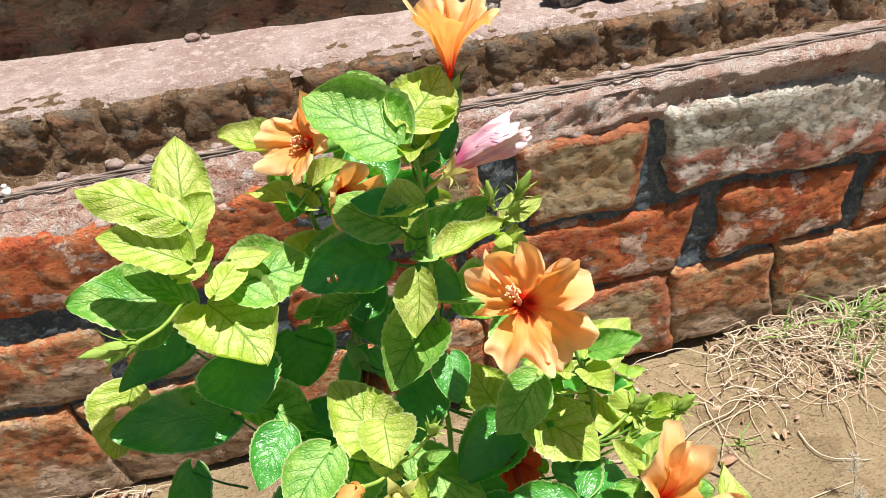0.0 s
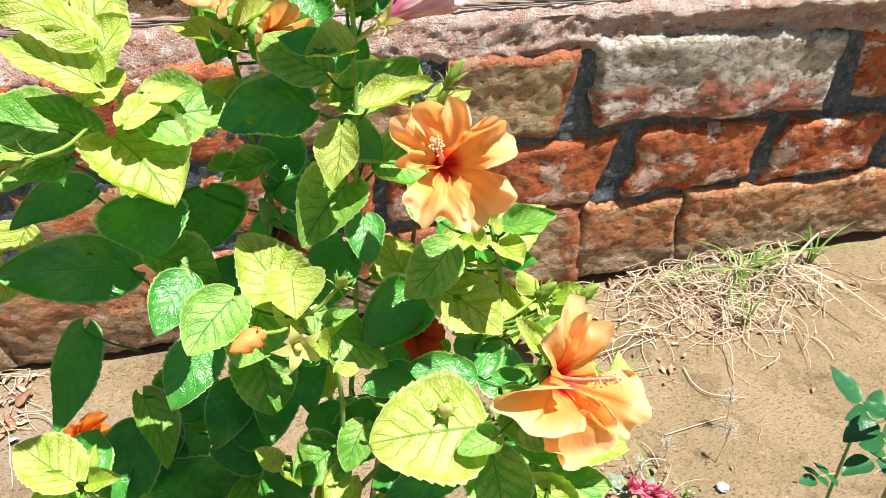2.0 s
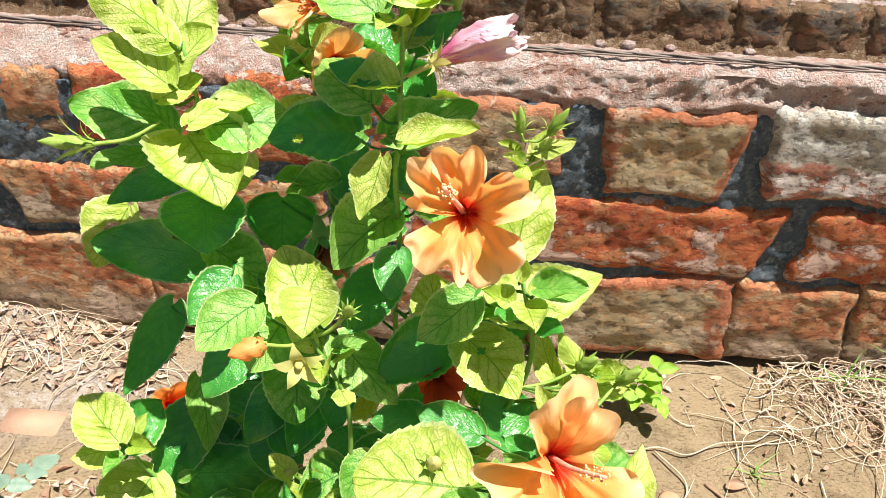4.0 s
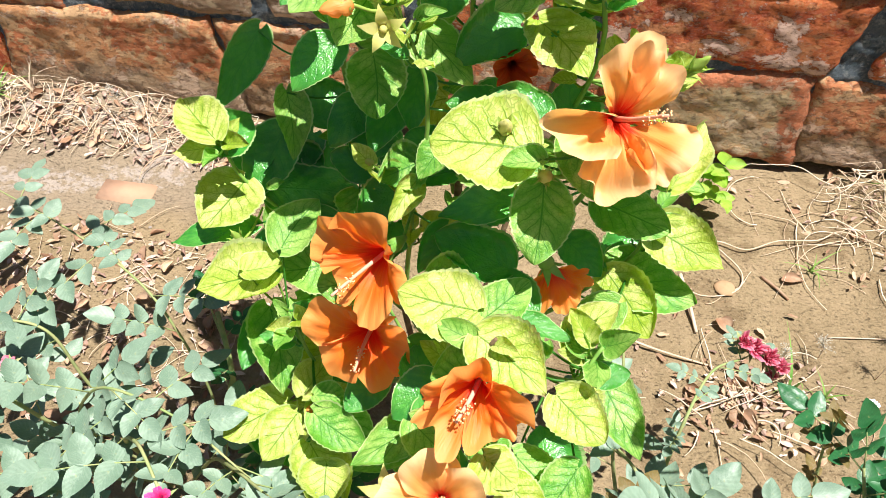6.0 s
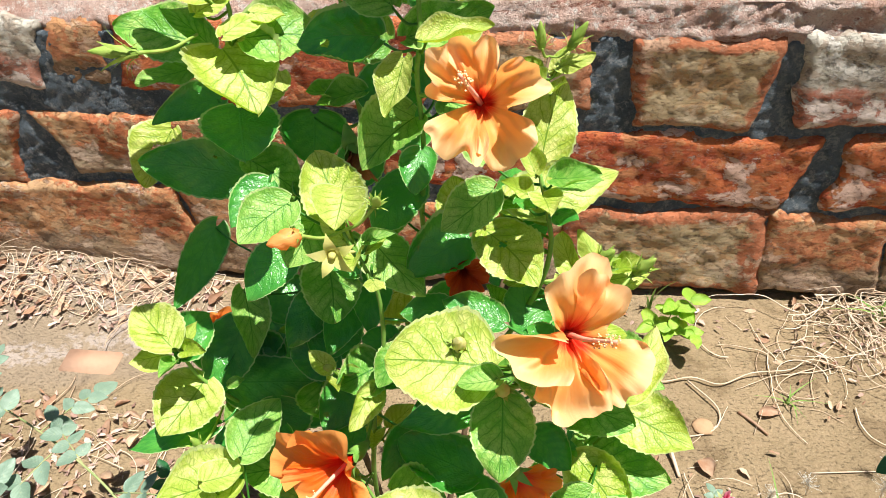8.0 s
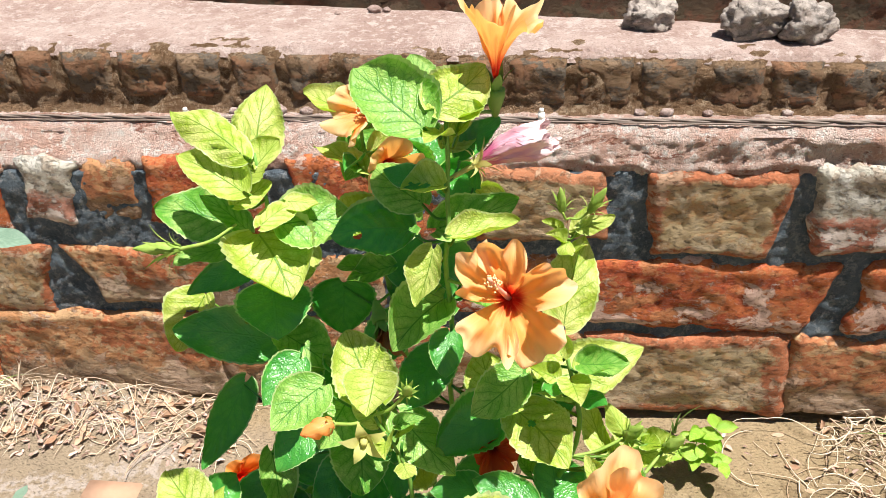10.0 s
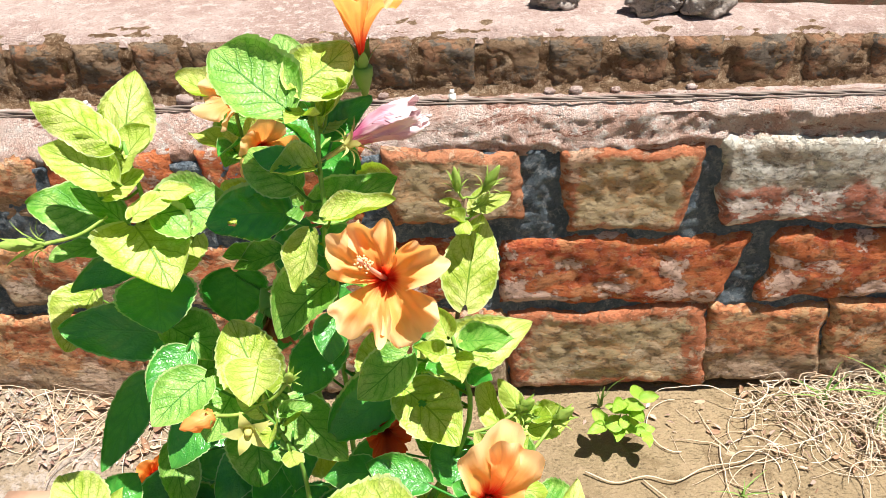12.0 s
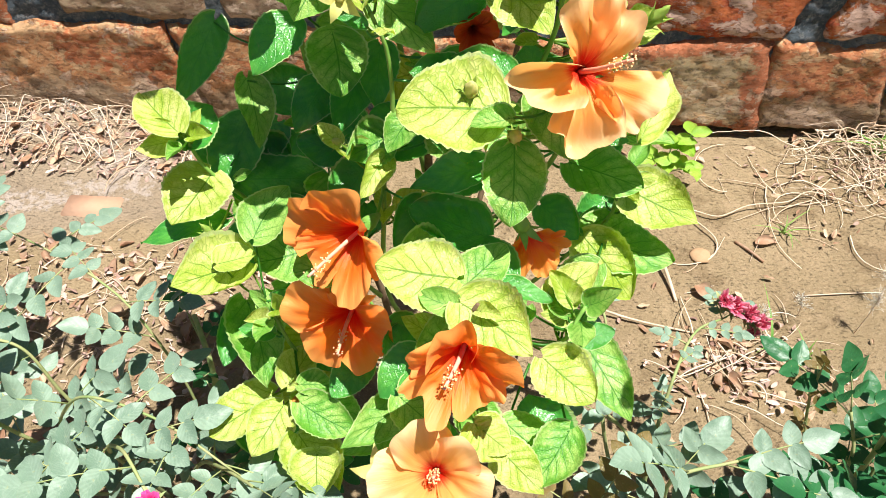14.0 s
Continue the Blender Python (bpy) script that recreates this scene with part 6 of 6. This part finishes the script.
def straws(name, count, where, length, r, curl, material, label, seed, flat=0.02, lift=0.25):
    """Many loose stalks or roots lying about, as one object."""
    rng = random.Random(seed)
    geos = []
    for _ in range(count):
        x, y = where(rng)
        a = rng.uniform(0, 2 * math.pi)
        n = 16
        step = length * rng.uniform(0.4, 1.2) / n
        bend = rng.gauss(0, curl * 0.55)
        z0 = rng.uniform(0.002, flat)
        rise = rng.uniform(0, lift)
        pts = []
        for i in range(n + 1):
            t = i / n
            pts.append(Vector((x, min(y, WALL_Y - 0.03), mound(x, y) + z0 + rise * length * t * (1 - t))))
            a += bend + rng.gauss(0, curl * 0.4)
            x, y = x + math.cos(a) * step, y + math.sin(a) * step
        rr = r * rng.uniform(0.6, 1.3)
        geos.append(tube(pts, rr, rr * 0.5, 4))
    return tagged(part(name, joined(geos)[:2], material), label, "debris", kind="stuff")


def flakes(name, count, where, size, material, label, seed):
    """Many curled dry leaves lying about, as one object."""
    rng = random.Random(seed)
    geos = []
    for k in range(count):
        x, y = where(rng)
        s = size * rng.uniform(0.4, 1.3)
        g = blade(s, s * rng.uniform(0.18, 0.5), rng.uniform(-1.3, 1.3), seed * 1000 + k, 0.08, 8, 0.02)
        m = pose(x, y, mound(x, y) + 0.004 + rng.uniform(0, 0.010), rng.uniform(-28, 28), rng.uniform(-28, 28), rng.uniform(0, 360))
        geos.append(placed(g, m))
    return tagged(part(name, joined(geos), material), label, "debris", kind="stuff")


def spread(cx, cy, sx, sy):
    return lambda rng: (rng.gauss(cx, sx), min(rng.gauss(cy, sy), WALL_Y - 0.04))


def field(x0, x1, y0, y1):
    return lambda rng: (rng.uniform(x0, x1), rng.uniform(y0, y1))


straws("dry_roots", 190, spread(1.66, 1.370, 0.15, 0.05), 0.22, 0.0019, 0.34, STRAW, "tangled heap of pale dry roots by the wall", 1, 0.06, 0.6)
straws("dry_roots", 70, spread(1.72, 1.265, 0.13, 0.06), 0.20, 0.0016, 0.24, STRAW, "tangled pale dry roots in front of the heap", 21, 0.03, 0.30)
straws("dry_roots", 34, spread(1.50, 1.22, 0.16, 0.06), 0.26, 0.0017, 0.26, STRAW, "pale dry roots trailing over the mud", 2, 0.008, 0.10)
straws("dry_roots", 22, spread(2.10, 1.24, 0.14, 0.06), 0.16, 0.0019, 0.26, STRAW, "scattered pale dry roots further along the wall", 22, 0.010, 0.15)
straws("dry_straw", 210, field(-1.35, -0.25, 1.25, 1.44), 0.16, 0.0017, 0.12, STRAW, "scattered dry straw along the foot of the wall", 3, 0.03, 0.15)
straws("dry_straw", 150, field(-0.95, -0.10, 0.50, 1.0), 0.12, 0.0015, 0.10, STRAW, "scattered dry straw on the mud", 4, 0.012, 0.10)
straws("dry_straw", 40, spread(1.07, 0.71, 0.08, 0.05), 0.14, 0.0018, 0.12, STRAW, "small heap of dry stalks", 5, 0.03, 0.2)
straws("dry_straw", 24, field(0.85, 2.2, 0.6, 1.4), 0.09, 0.0014, 0.15, STRAW, "few dry stalks on the mud", 6, 0.005, 0.05)
flakes("dry_leaves", 150, field(-1.3, -0.25, 1.26, 1.43), 0.045, DRY_LEAF, "curled brown dry leaves by the wall", 1)
flakes("litter", 560, field(-1.35, -0.25, 1.22, 1.44), 0.022, SCRAP, "pale crumbled leaf scraps by the wall", 11)
flakes("litter", 820, field(-0.95, 0.12, 0.40, 1.00), 0.023, SCRAP, "pale crumbled leaf scraps on the mud", 12)
flakes("litter", 160, spread(1.07, 0.70, 0.09, 0.06), 0.022, SCRAP, "crumbled leaf scraps in a heap", 13)
flakes("litter", 150, spread(1.58, 1.30, 0.2, 0.07), 0.020, SCRAP, "crumbled scraps among dry roots", 14)
flakes("dry_leaves", 260, field(-0.95, 0.10, 0.42, 1.02), 0.040, DRY_LEAF, "curled brown dry leaves on the mud", 2)
flakes("dry_leaves", 70, spread(1.07, 0.70, 0.09, 0.06), 0.038, DRY_LEAF, "heap of curled dry leaves", 3)
flakes("dry_leaves", 45, spread(1.5, 1.22, 0.25, 0.10), 0.032, DRY_LEAF, "dry leaf scraps among roots", 4)
flakes("dry_leaves", 60, spread(0.40, 0.55, 0.20, 0.15), 0.040, DRY_LEAF, "dry leaves under the bush", 5)
flakes("dry_leaves", 26, field(0.85, 2.2, 0.6, 1.35), 0.022, DRY_LEAF, "small dry leaf scraps on the mud", 6)


def single_leaf(at, turn_to, size, material, label, wide=0.4):
    g = placed(blade(size, size * wide, 0.35, int(turn_to) + 77, 0.02, 10, 0.02), pose(at[0], at[1], mound(at[0], at[1]) + 0.008, 8, -6, turn_to))
    tagged(part("fallen_leaf", g, material), label, "leaf", "fallen leaves")


single_leaf((1.175, 1.05), 8, 0.060, DRY_LEAF, "pale dry leaf lying on the mud")
single_leaf((1.02, 0.915), 285, 0.048, DRY_LEAF, "yellow-brown dry leaf lying on the mud", 0.7)
single_leaf((-0.86, 1.30), 40, 0.075, DRY_LEAF, "pale curled leaf on the dirt bank")
tagged(lump((1.038, 1.010, -0.004), (0.026, 0.024, 0.008), 31, 0.12, 10, TAN_PEBBLE, "pebble"), "flat orange stone in the mud", "stone", "stones on the mud")
for k in range(7):
    x, y = RNG.uniform(-0.6, 1.9), RNG.uniform(0.6, 1.35)
    r = RNG.uniform(0.003, 0.006)
    tagged(lump((x, y, mound(x, y) - 0.001), (r * 1.2, r, r * 0.7), 40 + k, 0.2, 7, ROCK, "pebble"), "small pale stone on the mud", "stone", "stones on the mud")


tagged(lump((1.321, 0.730, 0.0), (0.013, 0.012, 0.008), 63, 0.5, 12, CLIP, "scrap", 2.0), "crumpled white scrap lying on the mud", "scrap")


def stick(points, r, label, material=STRAW):
    pts = [Vector((x, y, mound(x, y) + z + r)) for x, y, z in points]
    tagged(part("stick", tube(smooth_line(pts, 5), r, r * 0.7, 7), material), label, "stick", "sticks")


stick([(0.925, 1.01, 0.03), (0.945, 0.945, 0.015), (0.962, 0.867, 0.0)], 0.0055, "short pale stick on the mud")
stick([(0.74, 0.84, 0.02), (0.85, 0.805, 0.01), (0.995, 0.782, 0.0)], 0.0032, "thin pale twig on the mud")
stick([(1.13, 1.06, 0.0), (1.16, 1.025, 0.004), (1.185, 0.995, 0.0)], 0.0042, "broken pale twig on the mud", DRY_LEAF)
stick([(1.26, 0.90, 0.0), (1.36, 0.905, 0.004), (1.44, 0.915, 0.0)], 0.0018, "thin dry stalk on the mud")
stick([(0.88, 1.17, 0.01), (0.95, 1.135, 0.008), (1.03, 1.15, 0.012), (1.10, 1.135, 0.01), (1.18, 1.17, 0.02), (1.28, 1.19, 0.014), (1.34, 1.22, 0.02), (1.44, 1.19, 0.01)], 0.0021, "long pale root over the mud")
stick([(1.02, 1.14, 0.01), (1.08, 1.06, 0.006), (1.06, 1.00, 0.004), (0.98, 0.98, 0.0), (0.92, 1.02, 0.0)], 0.0022, "curled pale root on the mud")
stick([(0.36, 0.72, 0.01), (0.42, 0.66, 0.03), (0.44, 0.60, 0.05)], 0.006, "pale twig under the bush")
stick([(0.45, 0.70, 0.0), (0.43, 0.62, 0.02)], 0.005, "short pale twig under the bush")


def blades(name, at, count, length, width, material, label, seed, lean=0.6, category="grass"):
    """A tuft: narrow blades that rise from one foot and bend over."""
    rng = random.Random(seed)
    foot = Vector((at[0], at[1], mound(*at[:2])))
    tuft = thing(name, foot, label, category)
    for _ in range(count):
        a = rng.uniform(0, 2 * math.pi)
        out = Vector((math.cos(a), math.sin(a) - 0.3, 0)).normalized()
        side = Vector((-out.y, out.x, 0))
        size, over = length * rng.uniform(0.5, 1.1), lean * rng.uniform(0.5, 1.5)
        start = foot + Vector((rng.uniform(-0.01, 0.01), rng.uniform(-0.01, 0.01), -0.002))

        def place(u, v, out=out, side=side, size=size, over=over, start=start):
            w = width * (1 - u**2) * (2 * v - 1)
            p = start + out * (size * over * u * u) + Vector((0, 0, size * (u - 0.45 * over * u * u))) + side * w + Vector((0, 0, 0.3 * abs(w)))
            p.y = min(p.y, WALL_Y - 0.035)
            return p

        part("blade", sheet(8, 2, place), material, tuft)
    return tuft


blades("grass_tuft", (1.255, 1.095), 7, 0.085, 0.0022, GRASS, "tiny green grass tuft in bare mud", 1, 0.9)
blades("grass_tuft", (0.955, 1.40), 5, 0.16, 0.0040, GRASS, "green grass blades at the foot of the wall", 2, 0.35)
blades("grass_tuft", (1.80, 1.38), 14, 0.20, 0.0035, GRASS, "green grass among dry roots by the wall", 3, 0.7)
blades("grass_tuft", (2.02, 1.40), 12, 0.22, 0.0040, GRASS, "green grass by the wall", 4, 0.7)
blades("grass_tuft", (1.68, 1.33), 10, 0.16, 0.0030, GRASS, "thin green grass among dry roots", 5, 0.8)
blades("grass_tuft", (1.62, 1.26), 8, 0.15, 0.0028, STRAW, "pale dry grass tuft by the wall", 6, 0.9)
blades("grass_tuft", (-1.02, 1.38), 12, 0.17, 0.0035, GRASS, "green grass on the dirt bank by the wall", 7, 0.9)
blades("grass_tuft", (-0.92, 1.40), 8, 0.14, 0.0030, STRAW, "dry grass on the dirt bank", 8, 0.8)
blades("grass_tuft", (1.22, 0.72), 6, 0.10, 0.0030, GRASS, "small green grass tuft", 9, 0.6)
blades("grass_tuft", (1.16, 0.74), 5, 0.12, 0.0030, GRASS, "small green grass tuft near rotting leaves", 10, 0.8)
blades("grass_tuft", (1.74, 1.36), 16, 0.24, 0.0045, GRASS, "green grass blades bending over the root heap", 11, 0.9)
blades("grass_tuft", (1.56, 1.38), 8, 0.17, 0.0036, GRASS, "green grass blades between pale roots", 12, 0.9)
blades("grass_tuft", (1.90, 1.36), 9, 0.26, 0.0045, STRAW, "pale long grass blades by the wall", 13, 1.1)
blades("grass_tuft", (1.66, 1.20), 6, 0.18, 0.0036, GRASS, "upright green grass blades in front of the roots", 14, 0.4)


def seedling(at, label):
    """A young weed: short stems with pairs of bright leaves."""
    rng = random.Random(3)
    foot = Vector((at[0], at[1], mound(*at)))
    plant = thing("seedling", foot, label, "weed")
    for k, (dx, dy, h) in enumerate(((0.045, -0.01, 0.17), (0.0, -0.05, 0.11), (-0.04, -0.03, 0.10), (0.06, -0.05, 0.09), (0.01, 0.0, 0.15))):
        line = smooth_line([foot, foot + Vector((dx * 0.3, dy * 0.3, h * 0.55)), foot + Vector((dx, dy, h))], 4)
        shoot = part("stem", tube(line, 0.0018, 0.0012, 5), STEM, plant)
        for j in range(4):
            a = 1.7 * j + k
            out = Vector((math.cos(a), math.sin(a), 0.15)).normalized()
            up = Vector((rng.uniform(-0.2, 0.2), -0.4, 1)).normalized()
            up = (up - out * up.dot(out)).normalized()
            m = Matrix.Translation(line[-1 - 2 * (j // 2)] + Vector((0, 0, 0.002))) @ Matrix((out, up.cross(out), up)).transposed().to_4x4()
            size = rng.uniform(0.040, 0.058)
            part("leaf", placed(blade(size, size * 0.58, 0.2, 500 + 10 * k + j, 0.02, 12, 0.03), m), SEED_LEAF, shoot)
    return plant


seedling((0.975, 1.275), "bright green weed seedling at the foot of the wall")


def plume(at, height, count, label, seed):
    """A weed with an airy white seed head on a thin stalk."""
    rng = random.Random(seed)
    foot = Vector((at[0], at[1], mound(*at)))
    weed = thing("seed_weed", foot, label, "weed", "seeding weeds")
    top = foot + Vector((rng.uniform(-0.02, 0.02), rng.uniform(-0.02, 0.02), height))
    part("stalk", tube(smooth_line([foot, foot.lerp(top, 0.5) + Vector((0.004, 0, 0)), top], 4), 0.0012, 0.0008, 5), STRAW, weed)
    spots, hairs = [], []
    for _ in range(count):
        t = rng.uniform(0.55, 1.0)
        base = foot.lerp(top, t)
        d = Vector((rng.gauss(0, 1), rng.gauss(0, 1), rng.uniform(0.2, 1.2))).normalized() * rng.uniform(0.005, 0.028) * (1.25 - t)* 2
        spots.append(base + d)
        hairs.append(tube([base, base + d * 0.5, base + d], 0.0003, 0.0002, 3))
    head = part("seed_head", joined(hairs)[:2], FLUFF, weed)
    part("seed", specks(spots, 0.0011), FLUFF, head)


plume((1.42, 0.885), 0.13, 90, "weed with an airy white seed head", 1)
plume((1.345, 0.80), 0.14, 90, "weed with an airy white seed head", 2)
plume((1.23, 0.84), 0.07, 70, "low weed with a fine pale seed head", 3)
plume((-0.62, 1.36), 0.13, 90, "dry weed with a feathery head by the wall", 4)
plume((-0.56, 1.33), 0.10, 70, "dry weed with a feathery head by the wall", 5)
plume((1.13, 0.80), 0.06, 60, "low weed with a fine pale seed head", 6)
